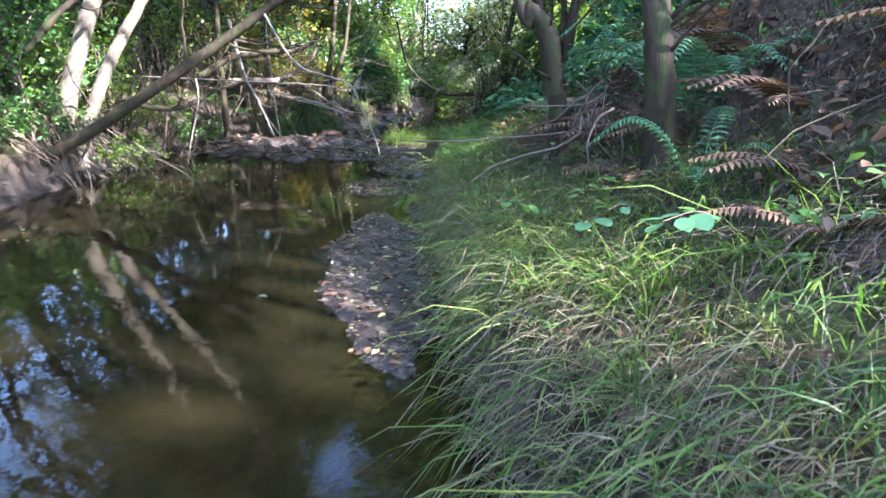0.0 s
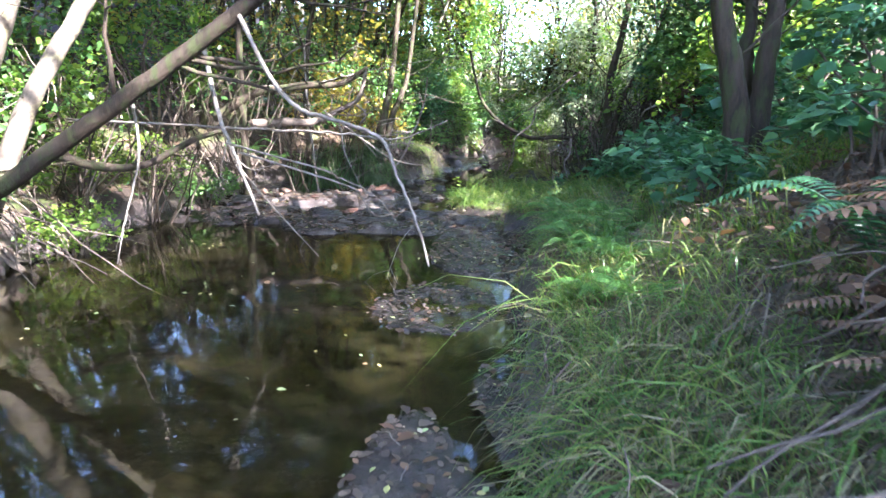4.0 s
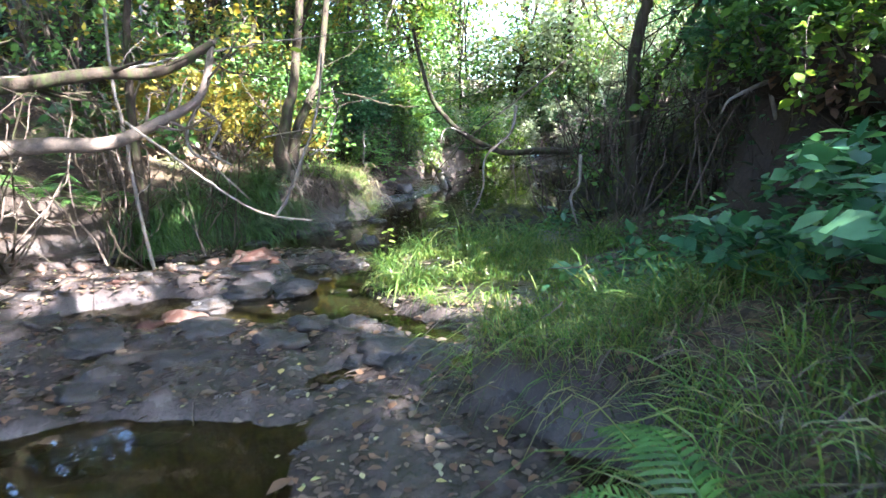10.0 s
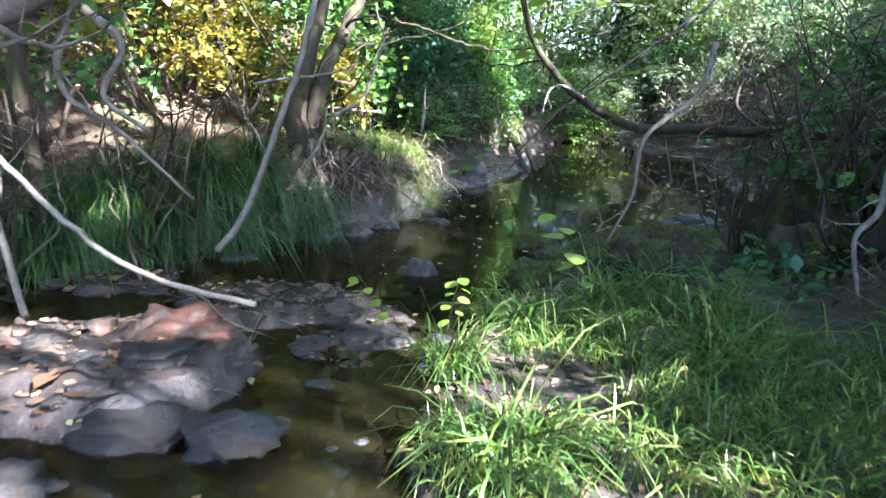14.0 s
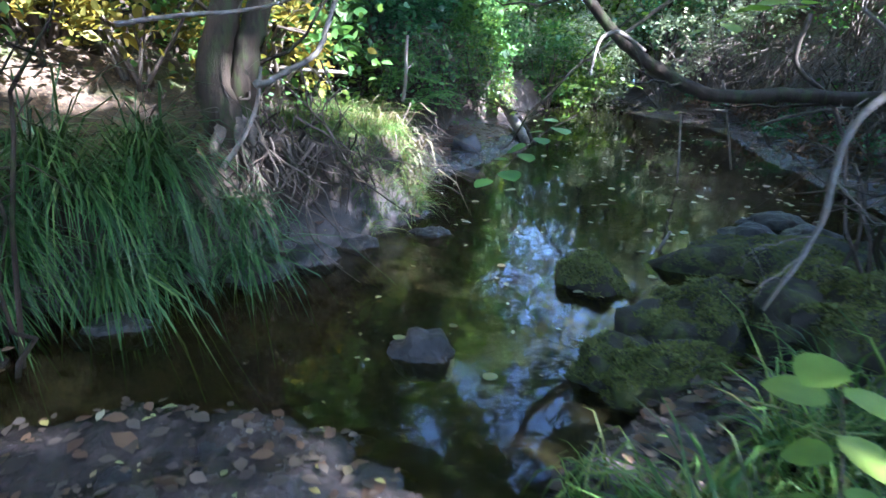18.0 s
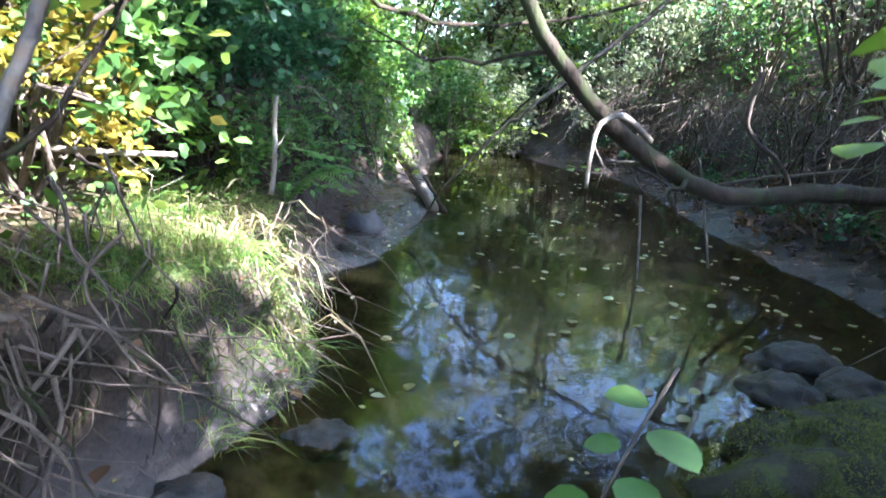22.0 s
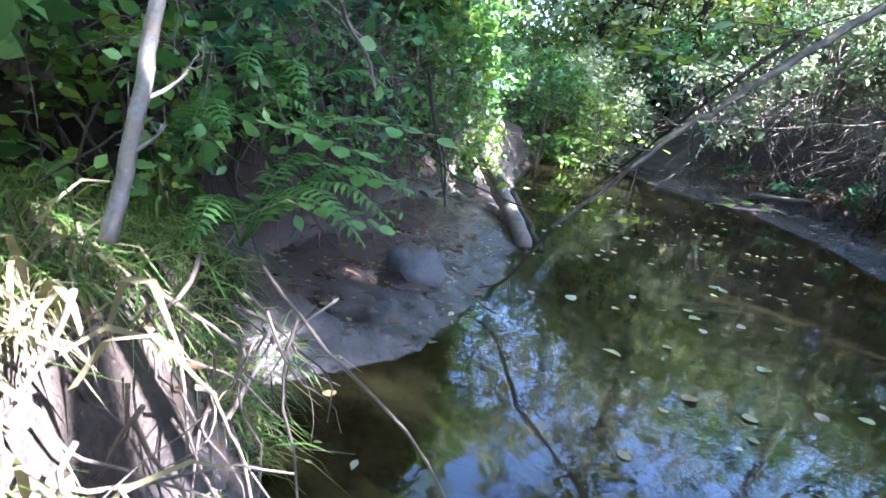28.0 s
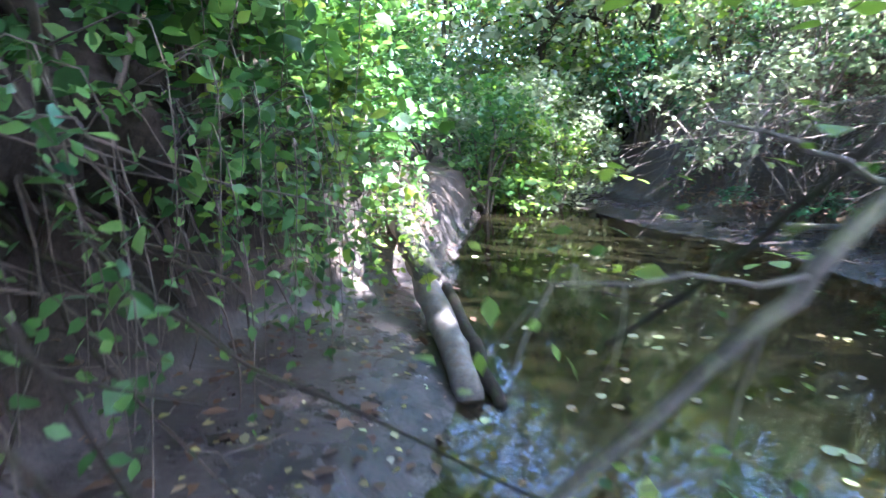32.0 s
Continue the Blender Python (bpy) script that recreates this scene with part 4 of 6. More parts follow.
# ---------------------------------------------------------------- woods
def tree(x, y, tall, spread, n, material, size, label, bole=0.14, base=0.35, sig=0.16, per=26):
    z = float(height(x, y))
    t = thing("tree", x, y, z - 0.1, label, "tree")
    top = np.array([x + rng.normal(0, 0.4), y + rng.normal(0, 0.4), z + tall * 0.92])
    mid = np.array([x + rng.normal(0, 0.25), y + rng.normal(0, 0.25), z + tall * 0.45])
    part("trunk", tube([(x, y, z - 0.1), mid, top], bole, bole * 0.25, 8, 12, 0.004, 0.05), BARK, t, smooth=True)
    p, c = crown_points(x, y, z + tall * (base + 1) / 2, spread, spread, tall * (1 - base) / 2, n, per, sig)
    for k in range(7):
        e = c[rng.integers(len(c))]
        f = rng.uniform(0.3, 0.8)
        s = np.array([x, y, z]) * (1 - f) + top * f
        part("limb", tube([s, (s + e) / 2 + [0, 0, 0.25], e], bole * 0.35, 0.012, 5, 8, 0.01), BARK, t, smooth=True)
    part("crown", leaves(p, size, OVATE, 0.4), material, t)
    return t


# spots that get sun through holes cut in the added crowns: place and radius
GAPS = [(-2.3, 9.1, 0.2, 0.65), (-1.1, 9.3, 0.15, 0.33), (1.1, 9.0, 0.2, 1.05), (-3.0, 9.6, 1.2, 0.5), (-0.45, 13.6, 0.8, 0.5), (-0.35, 13.25, 0.6, 0.4), (-3.9, 4.9, 1.4, 0.5),
        (-3.5, 5.2, 2.4, 0.6), (-2.9, 8.6, 1.6, 0.5), (1.6, 18.0, 0.4, 0.35), (0.0, 12.85, 0.3, 0.2), (-2.0, 11.9, 1.8, 0.5),
        (-1.3, 13.6, 1.2, 0.7), (-2.0, 14.5, 2.0, 0.9), (-0.3, 13.5, 0.5, 0.55), (-3.6, 7.5, 2.0, 0.7), (-2.6, 12.6, 1.2, 0.7),
        (1.2, 4.6, 1.0, 0.7), (1.9, 5.6, 1.1, 0.6), (2.8, 6.2, 1.4, 0.8), (1.4, 3.4, 1.0, 0.6), (0.75, 2.6, 0.8, 0.4), (1.3, 6.6, 0.6, 0.5), (3.5, 7.4, 2.4, 0.7), (2.3, 7.5, 0.4, 0.6), (3.0, 8.4, 0.5, 0.4),
        (2.5, 4.5, 1.3, 0.7), (3.2, 5.4, 1.6, 0.7), (2.2, 3.2, 1.2, 0.5)]


# open places in the added leaf roof: a place on the water, the way up from it to the sky, and how wide it opens
OPEN_SKY = [(-0.4, -1.7, -0.05, 0.80, 0.59, 0.11), (0.04, 2.63, 0.055, 0.825, 0.563, 0.05), (0.07, 5.69, -0.147, 0.864, 0.481, 0.05), (0.3, 10.2, 0.015, 0.90, 0.438, 0.05),
            (0.01, 10.7, 0.01, 0.79, 0.612, 0.07), (0.3, 12.5, 0.084, 0.82, 0.567, 0.05), (0.48, 12.57, 0.237, 0.73, 0.64, 0.05), (1.8, 14.15, 0.57, 0.687, 0.45, 0.04),
            (0.65, 13.94, 0.17, 0.79, 0.585, 0.04), (2.14, 15.3, 0.593, 0.656, 0.466, 0.05)]


def shade_crown(cx, cy, cz, r, n, seed):
    """Leaf places of an added crown, with holes cut for sun patches and open sky."""
    p, _ = crown_points(cx, cy, cz, r, r, r * 0.75, n, 20, 0.2)
    s = np.array(SUN)
    keep = np.ones(len(p), bool)
    for gx, gy, gz, gr in GAPS:
        w = p - [gx, gy, gz]
        d = np.linalg.norm(w - (w @ s)[:, None] * s, axis=1)
        keep &= d > 0.14 + gr * (0.85 + 0.3 * vnoise(p[:, 0] * 3, p[:, 1] * 3, seed))
    for x, y, dx, dy, dz, wide in OPEN_SKY:
        d = np.array([dx, dy, dz]) / math.sqrt(dx * dx + dy * dy + dz * dz)
        w = p - [x, y, 0]
        far = w @ d
        keep &= np.linalg.norm(w - far[:, None] * d, axis=1) > wide * np.clip(far, 3, 30) * (0.8 + 0.7 * vnoise(p[:, 0] * 2, p[:, 2] * 2, seed))
    return p[keep]


g = np.random.default_rng(21)
for k in range(72):
    # unseen crowns added uphill, between the creek and the sun, to shade the creek
    gx, gy = -7.4 + 2.0 * (k % 8) + g.uniform(-0.7, 0.7), -6 + 3.1 * (k // 8) + g.uniform(-0.9, 0.9)
    if (gx > -3 and gy > 17.5) or (gx > 1.5 and gy > 14.5) or (gx < -4.5 and k % 3 == 0):
        continue
    up = g.uniform(11.0, 15.0)
    c = np.array([gx, gy, 0]) + np.array(SUN) * up / SUN.z
    base = (c[0], c[1], float(height(c[0], c[1])))
    t = thing("tree", *base, "added unseen tall alder whose crown shades the creek", "tree", "tall alders on the slope")
    part("trunk", tube([(base[0], base[1], base[2] - 0.1), (base[0] + g.normal(0, 0.2), base[1] + g.normal(0, 0.2), c[2] * 0.6), c + [0, 0, 1.0]], 0.09, 0.03, 7, 10, 0.003), BARK, t, smooth=True)
    part("crown", leaves(shade_crown(*c, 1.75, 460 if 2 < gy < 10 else 580, k), 0.26, OVATE, 0.35), GREEN, t)

# further unseen crowns, each added up-sun of a spot to keep it shaded
for x, y, z in ((-0.2, 15.6, 0.8), (0.2, 16.4, 0.8), (0.5, 17.1, 0.7), (-0.6, 14.9, 1.0), (0.4, 5.4, 0.0), (0.3, 6.5, 0.0), (-0.9, 6.9, 0.0), (-2.0, 7.1, 0.0), (-0.4, 4.6, 0.0), (-0.6, 10.6, 0.0), (-0.9, 11.9, 0.5), (-1.5, 10.7, 0.0),
                (0.6, 15.8, 0.1), (0.9, 16.6, 0.1), (1.3, 17.4, 0.0), (2.4, 16.2, 0.0), (2.5, 14.6, 0.0), (3.4, 17.6, 0.0), (1.2, 14.6, 0.0), (2.6, 18.8, 0.0), (1.5, 13.2, 0.0), (3.8, 15.6, 0.0)):
    c = np.array([x, y, z]) + np.array(SUN) * 12.0
    base = (c[0], c[1], float(height(c[0], c[1])))
    t = thing("tree", *base, "added unseen tall alder whose crown shades the creek", "tree", "tall alders on the slope")
    part("trunk", tube([(base[0], base[1], base[2] - 0.1), (base[0] + 0.1, base[1], c[2] * 0.6), c + [0, 0, 0.8]], 0.08, 0.03, 7, 10, 0.003), BARK, t, smooth=True)
    part("crown", leaves(crown_points(*c, 1.0, 1.0, 0.8, 420, 20, 0.2)[0], 0.22, OVATE, 0.35), GREEN, t)

# alders added leaning over both banks to dim the skylight, open along the middle
for k in range(30):
    if k % 2 == 0 and (k < 16 or k > 20):
        continue
    gy = -5 + 1.6 * (k // 2) + g.uniform(-0.6, 0.6)
    if k % 2:
        gx = float(left_of(gy)) - 1.6 + g.uniform(-0.6, 1.4)
        foot = (float(left_of(gy)) - 2.4, gy + g.uniform(-0.5, 0.5))
    else:
        gx = float(right_of(gy)) + g.uniform(2.0, 3.8)
        foot = (gx + 1.2, gy + g.uniform(-0.5, 0.5))
    c = np.array([gx, gy, g.uniform(5.0, 7.5)])
    t = thing("tree", foot[0], foot[1], float(height(*foot)), "added slim alder whose leaning crown dims the sky over the creek", "tree", "alders along the creek")
    part("trunk", tube([(foot[0], foot[1], float(height(*foot)) - 0.1), (foot[0] * 0.7 + gx * 0.3, foot[1], c[2] * 0.55), c + [0, 0, 0.6]], 0.07, 0.02, 7, 10, 0.004), BARK, t, smooth=True)
    part("crown", leaves(shade_crown(*c, 1.8, 1300 if k % 2 else 900, 100 + k), 0.13, OVATE, 0.45), (LIME, GREEN)[k % 3 == 0], t)

# alders added to arch high over the water and keep sky out of its mirror
for k in range(17):
    gy = 0.5 + 1.05 * k + g.uniform(-0.4, 0.4)
    lft, rgt = float(left_of(gy)), float(right_of(gy))
    gx = lft + (rgt - lft) * (0.15, 0.85, 0.5)[k % 3] + g.uniform(-0.5, 0.5)
    if -0.9 < gx < 1.6 and gy < 15:
        gx += -1.9 if k % 2 else 2.2
    foot = (lft - g.uniform(3.0, 4.5), gy + g.uniform(-0.5, 0.5)) if k % 2 else (rgt + g.uniform(5.0, 6.5), gy + g.uniform(-0.5, 0.5))
    c = np.array([gx, gy, g.uniform(6.5, 9.0)])
    z = float(height(*foot))
    t = thing("tree", foot[0], foot[1], z, "added alder arching over the creek to screen the sky", "tree", "alders arching over the creek")
    part("trunk", tube([(foot[0], foot[1], z - 0.1), (foot[0] * 0.8 + gx * 0.2, foot[1], c[2] * 0.6), (foot[0] * 0.35 + gx * 0.65, gy, c[2] * 0.95), c + [0, 0, 0.3]], 0.06, 0.02, 7, 12, 0.003), BARK, t, smooth=True)
    part("crown", leaves(shade_crown(*c, 1.7, 800, 200 + k), 0.13, OVATE, 0.4), (GREEN, LIME)[k % 2], t)

# more crowns added above the upper pool to block the sky it reflects
for k in range(9):
    gy = 14.0 + 0.9 * k + g.uniform(-0.3, 0.3)
    gx = float(left_of(gy) + right_of(gy)) / 2 + (0.6, -0.4, 1.3)[k % 3] + g.uniform(-0.5, 0.5)
    foot = (float(right_of(gy)) + g.uniform(4.5, 6.0), gy + g.uniform(-0.5, 0.5))
    c = np.array([gx, gy, g.uniform(6.0, 8.5)])
    z = float(height(*foot))
    t = thing("tree", foot[0], foot[1], z, "added alder arching over the pool to screen the sky", "tree", "alders arching over the creek")
    part("trunk", tube([(foot[0], foot[1], z - 0.1), (foot[0], foot[1], c[2] * 0.6), (foot[0] * 0.4 + gx * 0.6, gy, c[2] * 0.95), c + [0, 0, 0.3]], 0.06, 0.02, 7, 12, 0.003), BARK, t, smooth=True)
    part("crown", leaves(shade_crown(*c, 1.7, 1100, 300 + k), 0.13, OVATE, 0.4), (GREEN, PALE_HAZE)[k % 2], t)

# pale crowns added where the pool would otherwise mirror open sky
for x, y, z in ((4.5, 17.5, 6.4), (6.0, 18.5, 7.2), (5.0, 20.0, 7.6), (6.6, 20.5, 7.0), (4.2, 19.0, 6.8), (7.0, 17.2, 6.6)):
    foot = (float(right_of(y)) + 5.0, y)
    t = thing("tree", foot[0], foot[1], float(height(*foot)), "added pale alder whose crown hides the sky mirrored in the pool", "tree", "alders arching over the creek")
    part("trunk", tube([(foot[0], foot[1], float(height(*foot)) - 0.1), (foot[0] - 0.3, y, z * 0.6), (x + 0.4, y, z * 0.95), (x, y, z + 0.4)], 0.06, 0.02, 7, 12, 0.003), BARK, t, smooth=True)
    part("crown", leaves(shade_crown(x, y, z, 1.6, 950, int(x * 10)), 0.12, OVATE, 0.4), PALE_HAZE, t)

# thickets along the left bank
for k in range(46):
    y = -4 + 0.62 * k + g.uniform(-0.4, 0.4)
    out = g.uniform(0.9, 2.6) if k % 2 else g.uniform(2.4, 5.5)
    if 14.3 < y < 19 and k % 2:
        out = g.uniform(1.5, 2.4)
    x = float(left_of(y)) - out
    h = g.uniform(1.1, 2.0) * (1 + 0.22 * out)
    mt, lab = ((GREEN, "green leafy bush on the creek bank"), (LIME, "bright green sunlit bush on the creek bank"), (YELLOW, "yellowing bush on the creek bank"), (GREEN, "green leafy bush on the creek bank"))[k % 4 if not 10.5 < y < 15 else (2 if k % 3 == 0 else 0)]
    shrub("bush", lab, x, y, h * 0.50, h, mt, 1500, 0.075, sticks=7)

# thickets along the right bank
for k in range(30):
    y = 8.0 + 0.72 * k + g.uniform(-0.3, 0.3)
    out = g.uniform(1.7, 3.0) if k % 2 else g.uniform(3.0, 5.5)
    x = float(right_of(y)) + out + (1.6 if y < 11.5 else 0)
    h = g.uniform(1.2, 2.2) * (1 + 0.12 * out)
    mt, lab = ((GREEN, "green leafy bush on the shaded bank"), (PALE_HAZE, "pale sunlit bush behind the shaded bank") if k % 2 else (BROWN_LEAF, "withered brown bush on the shaded bank"), (DEEP, "dark green bush on the shaded bank"))[k % 3]
    shrub("bush", lab, x, y, h * 0.5, h, mt, 1100, 0.07, sticks=12)

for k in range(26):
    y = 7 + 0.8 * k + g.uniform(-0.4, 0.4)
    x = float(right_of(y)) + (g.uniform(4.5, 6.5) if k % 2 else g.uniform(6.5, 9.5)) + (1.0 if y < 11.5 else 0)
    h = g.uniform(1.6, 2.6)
    shrub("bush", "sunlit bush up the valley side", x, y, h * 0.55, h, (PALE_HAZE, PALE_HAZE, LIME, YELLOW)[k % 4], 1200, 0.10, sticks=8)
for k in range(16):
    y = 13.0 + 0.55 * k + g.uniform(-0.2, 0.2)
    x = float(right_of(y)) + g.uniform(0.35, 1.1)
    shrub("bush", ("low withered bush on the dark muddy bank", "low dark green bush on the muddy bank")[k % 2], x, y, g.uniform(0.2, 0.38), g.uniform(0.25, 0.45), (BROWN_LEAF, DEEP)[k % 2], 260, 0.055, sticks=6, low=-0.4)

# trees behind, up both slopes and across the end of the valley
for k in range(34):
    side = -1 if k % 2 else 1
    y = -8 + 1.45 * k + g.uniform(-0.8, 0.8)
    x = float(left_of(y)) - g.uniform(4.5, 9) if side < 0 else float(right_of(y)) + g.uniform(5.5, 11)
    if side > 0 and y < 24:
        continue
    tree(x, y, g.uniform(6, 10), g.uniform(1.8, 2.7), 1500, (GREEN, LIME, GREEN, YELLOW)[k % 4], 0.15, "leafy alder on the valley side")
for k in range(34):
    a = g.uniform(-1, 1)
    y = g.uniform(25, 34) + 5 * abs(a)
    x = 5.5 + a * 14
    tree(x, y, g.uniform(5, 11), g.uniform(1.8, 3.0), 1600, (LIME, PALE_HAZE, PALE_HAZE, YELLOW)[k % 4], 0.17, "sunlit leafy tree at the end of the valley", base=0.12)
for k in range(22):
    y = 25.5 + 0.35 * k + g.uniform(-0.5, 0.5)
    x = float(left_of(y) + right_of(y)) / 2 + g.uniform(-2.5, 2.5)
    tree(x, y, g.uniform(3.5, 9), g.uniform(1.4, 2.2), 1500, (PALE_HAZE, GREEN, LIME)[k % 3], 0.13, "leafy young alder across the end of the creek", bole=0.06, base=0.05)
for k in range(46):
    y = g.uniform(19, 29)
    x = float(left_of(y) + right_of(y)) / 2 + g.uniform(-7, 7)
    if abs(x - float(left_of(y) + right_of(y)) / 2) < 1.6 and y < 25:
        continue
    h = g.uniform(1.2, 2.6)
    shrub("bush", "sunlit green bush beside the far water", x, y, h * 0.55, h, (PALE_HAZE, PALE_HAZE, LIME)[k % 3], 1300, 0.09, sticks=8)
for k in range(11):
    # leafy bushes that close the bend of the creek
    y = 22.8 + 0.25 * k
    u = (k * 0.37) % 1.0
    shrub("bush", "leafy bush leaning over the bend of the creek", float(left_of(y)) * (1 - u) + float(right_of(y)) * u, y, g.uniform(0.7, 0.95), g.uniform(1.5, 2.4), (GREEN, LIME, PALE_HAZE)[k % 3], 1500, 0.08, z=-0.15, sticks=9, low=-1)

# ---------------------------------------------------------------- grass, sedge and ferns
def patch(name, label, p, length, width, material, lean=None, droop=0.5, stiff=0.45):
    return solo(name, blades(p, length, width, lean, droop, 0.35, stiff), material, label, "grass", "stuff", at=(0, 0, 0))


def toward(p, dx, dy, k):
    v = np.array([dx, dy]) / math.hypot(dx, dy) * k
    return np.repeat(v[None], len(p), 0)


trodden = lambda x, y: (np.abs(x - np.interp(y, [0, 1.7, 2.4, 3.1, 3.4, 3.9, 4.45, 5.4, 6.3, 6.9], [-0.03, 0.05, 0.22, 0.56, 0.62, 0.51, 0.66, 0.56, 0.61, 0.40])) ) * np.where(y > 0.2, 1.0, 9.0) < 0.28  # noqa: E731
tuft_noise = lambda x, y: vnoise(x * 2.3, y * 2.3, 31) + 0.5 * vnoise(x * 6, y * 6, 32)  # noqa: E731
p = scatter(42000, -0.1, 3.0, -5.5, 6.9, lambda x, y, z: (x - right_of(y) > 0.06) & ~trodden(x, y) & (tuft_noise(x, y) > -0.35) & ((x - right_of(y) < 0.7) | (tuft_noise(x + 5, y) > 0.15)) & ((x - right_of(y) < 1.3) | (y > 2.5)), 3)
patch("grass_bank", "long green grass leaning over the creek bank", p, 0.30, 0.0032, GRASS, toward(p, -1, -0.15, 0.5), 0.62, 0.3)
p = scatter(4500, -0.1, 2.4, -5.5, 6.9, lambda x, y, z: (x - right_of(y) > 0.03) & (x - right_of(y) < 0.9) & ~trodden(x, y) & (tuft_noise(x + 9, y) > -0.1), 4)
patch("dry_grass", "matted dry straw among the bank grass", p, 0.34, 0.003, STRAW, toward(p, -1, -0.1, 0.7), 0.9, 0.1)
p = scatter(9000, -0.2, 1.9, -5.5, 7.0, lambda x, y, z: (x - right_of(y) > 0.05) & ~trodden(x, y) & (x - right_of(y) < 0.3), 5)
patch("hanging_grass", "grass hanging down the face of the bank", p, 0.42, 0.003, GRASS, toward(p, -1, -0.1, 0.85), 1.15, 0.15)
p = scatter(10000, -0.05, 2.2, -4.5, 1.6, lambda x, y, z: (x - right_of(y) > 0.02) & (x - right_of(y) < 1.5) & ~trodden(x, y) & (tuft_noise(x * 1.4, y * 1.4) > -0.4), 13)
patch("grass_bank", "tall lush green grass leaning over the bank", p, 0.32, 0.0038, GRASS, toward(p, -1, -0.3, 0.55), 0.85, 0.25)
p = scatter(11000, -0.05, 1.4, -4.5, 2.0, lambda x, y, z: (x - right_of(y) > 0.02) & (x - right_of(y) < 0.8) & ~trodden(x, y), 14)
patch("dry_grass", "dull dry straw woven through the bank grass", p, 0.26, 0.0026, STRAW, toward(p, -1, -0.2, 0.7), 1.1, 0.1)
p = scatter(15000, 0.1, 2.6, 8.0, 10.4, lambda x, y, z: (z > 0.03) & (tuft_noise(x, y) > -0.1) & (((x - 1.2) / 1.1) ** 2 + ((y - 9.15) / 1.15) ** 2 < 1 + 0.5 * tuft_noise(x + 3, y)), 6)
patch("island_grass", "bright green grass tussock on the flat by the riffle", p, 0.24, 0.0036, GRASS, toward(p, 0.3, -1, 0.3), 0.75, 0.4)
p = scatter(5200, 0.6, 2.1, 6.1, 7.4, lambda x, y, z: z > 0.24, 7)
patch("hanging_grass", "grass hanging over the undercut tussock edge", p, 0.21, 0.0030, GRASS, toward(p, -0.5, -0.8, 0.35), 0.55, 0.45)
p = scatter(9000, -1.2, 0.2, 12.5, 14.7, lambda x, y, z: (left_of(y) - x > 0.02) & (left_of(y) - x < 1.0) & (tuft_noise(x, y) > -0.3), 8)
patch("bank_grass", "fine green grass on the sunlit bank", p, 0.21, 0.003, GRASS, toward(p, 1, -0.3, 0.6), 0.85, 0.3)
p = scatter(1100, -0.8, 0.1, 12.9, 14.2, lambda x, y, z: (left_of(y) - x > 0.05) & (tuft_noise(x * 2, y) > 0.0), 9)
patch("dry_grass", "sunlit dry grass on the bank", p, 0.24, 0.004, STRAW, toward(p, 1, -0.6, 0.5), 0.9, 0.35)
p = scatter(5000, 1.2, 4.4, 6.2, 9.5, lambda x, y, z: (z > 0.15) & (tuft_noise(x, y) > 0.1), 10)
patch("ground_grass", "thin grass on the shaded flat", p, 0.22, 0.003, SEDGE, None, 0.6, 0.4)

p = scatter(9000, -0.2, 1.4, 0.2, 7.0, lambda x, y, z: (x - right_of(y) > 0.0) & trodden(x, y), 15)
patch("trodden_grass", "short trodden grass and moss on the bank top", p, 0.10, 0.003, GRASS, None, 0.5, 0.4)
p = scatter(9000, 0.1, 1.5, 1.4, 5.3, lambda x, y, z: (x - right_of(y) > 0.0) & (x - right_of(y) < 0.42) & ~trodden(x, y) & (tuft_noise(x * 1.3, y * 1.3) > -0.45), 16)
patch("grass_bank", "lush bright green grass arching over the creek edge", p, 0.30, 0.0030, GRASS, toward(p, -1, -0.4, 0.45), 0.75, 0.45)
# sedge tussocks that hang over the dark left bank
for k in range(19):
    y = 10.55 + 1.25 * k / 18 + rng.uniform(-0.05, 0.05)
    x = float(left_of(y)) - (0.04, 0.22, 0.42)[k % 3] - rng.uniform(0, 0.08)
    z = float(height(x, y))
    n = int(rng.integers(150, 260))
    solo("sedge_tussock", blades(np.array([x, y, z]) + rng.normal(0, 1, (n, 3)) * [0.045, 0.045, 0.015], rng.uniform(0.55, 0.78), 0.0048, toward(np.zeros(n), 0.7, -0.7, rng.uniform(0.35, 0.6)), rng.uniform(0.95, 1.2), 0.25, 0.55),
         SEDGE, "dark green sedge tussock hanging over the bank", "sedge", "stuff", group="sedge tussocks on the bank", at=(x, y, z))
for k in range(7):
    y = 10.7 + 1.1 * k / 6 + rng.uniform(-0.06, 0.06)
    x = float(left_of(y)) - rng.uniform(-0.02, 0.06)
    z = 0.34 + rng.uniform(-0.06, 0.06)
    solo("sedge_tussock", blades(np.array([x, y, z]) + rng.normal(0, 1, (120, 3)) * [0.03, 0.05, 0.03], 0.42, 0.0042, toward(np.zeros(120), 0.7, -0.7, 0.5), 1.2, 0.3, 0.3),
         SEDGE, "dark green sedge tussock hanging down the bank face", "sedge", "stuff", group="sedge tussocks on the bank", at=(x, y, z))
for x, y in ((1.2, 10.05), (0.75, 9.75), (1.75, 9.9), (0.35, 9.3), (1.5, 9.3), (2.3, 9.2), (0.55, 8.6), (2.2, 7.3), (2.6, 6.8), (1.9, 7.6), (1.5, 10.3), (2.1, 6.9), (1.7, 7.1), (2.4, 7.9)):
    z = float(height(x, y))
    solo("sedge_tussock", blades(np.array([x, y, z]) + rng.normal(0, 1, (130, 3)) * [0.07, 0.07, 0.01], 0.42, 0.005, None, 0.75, 0.3, 0.6),
         GRASS, "fresh green sedge tussock on the flat", "sedge", "stuff", group="sedge tussocks on the flat", at=(x, y, z))
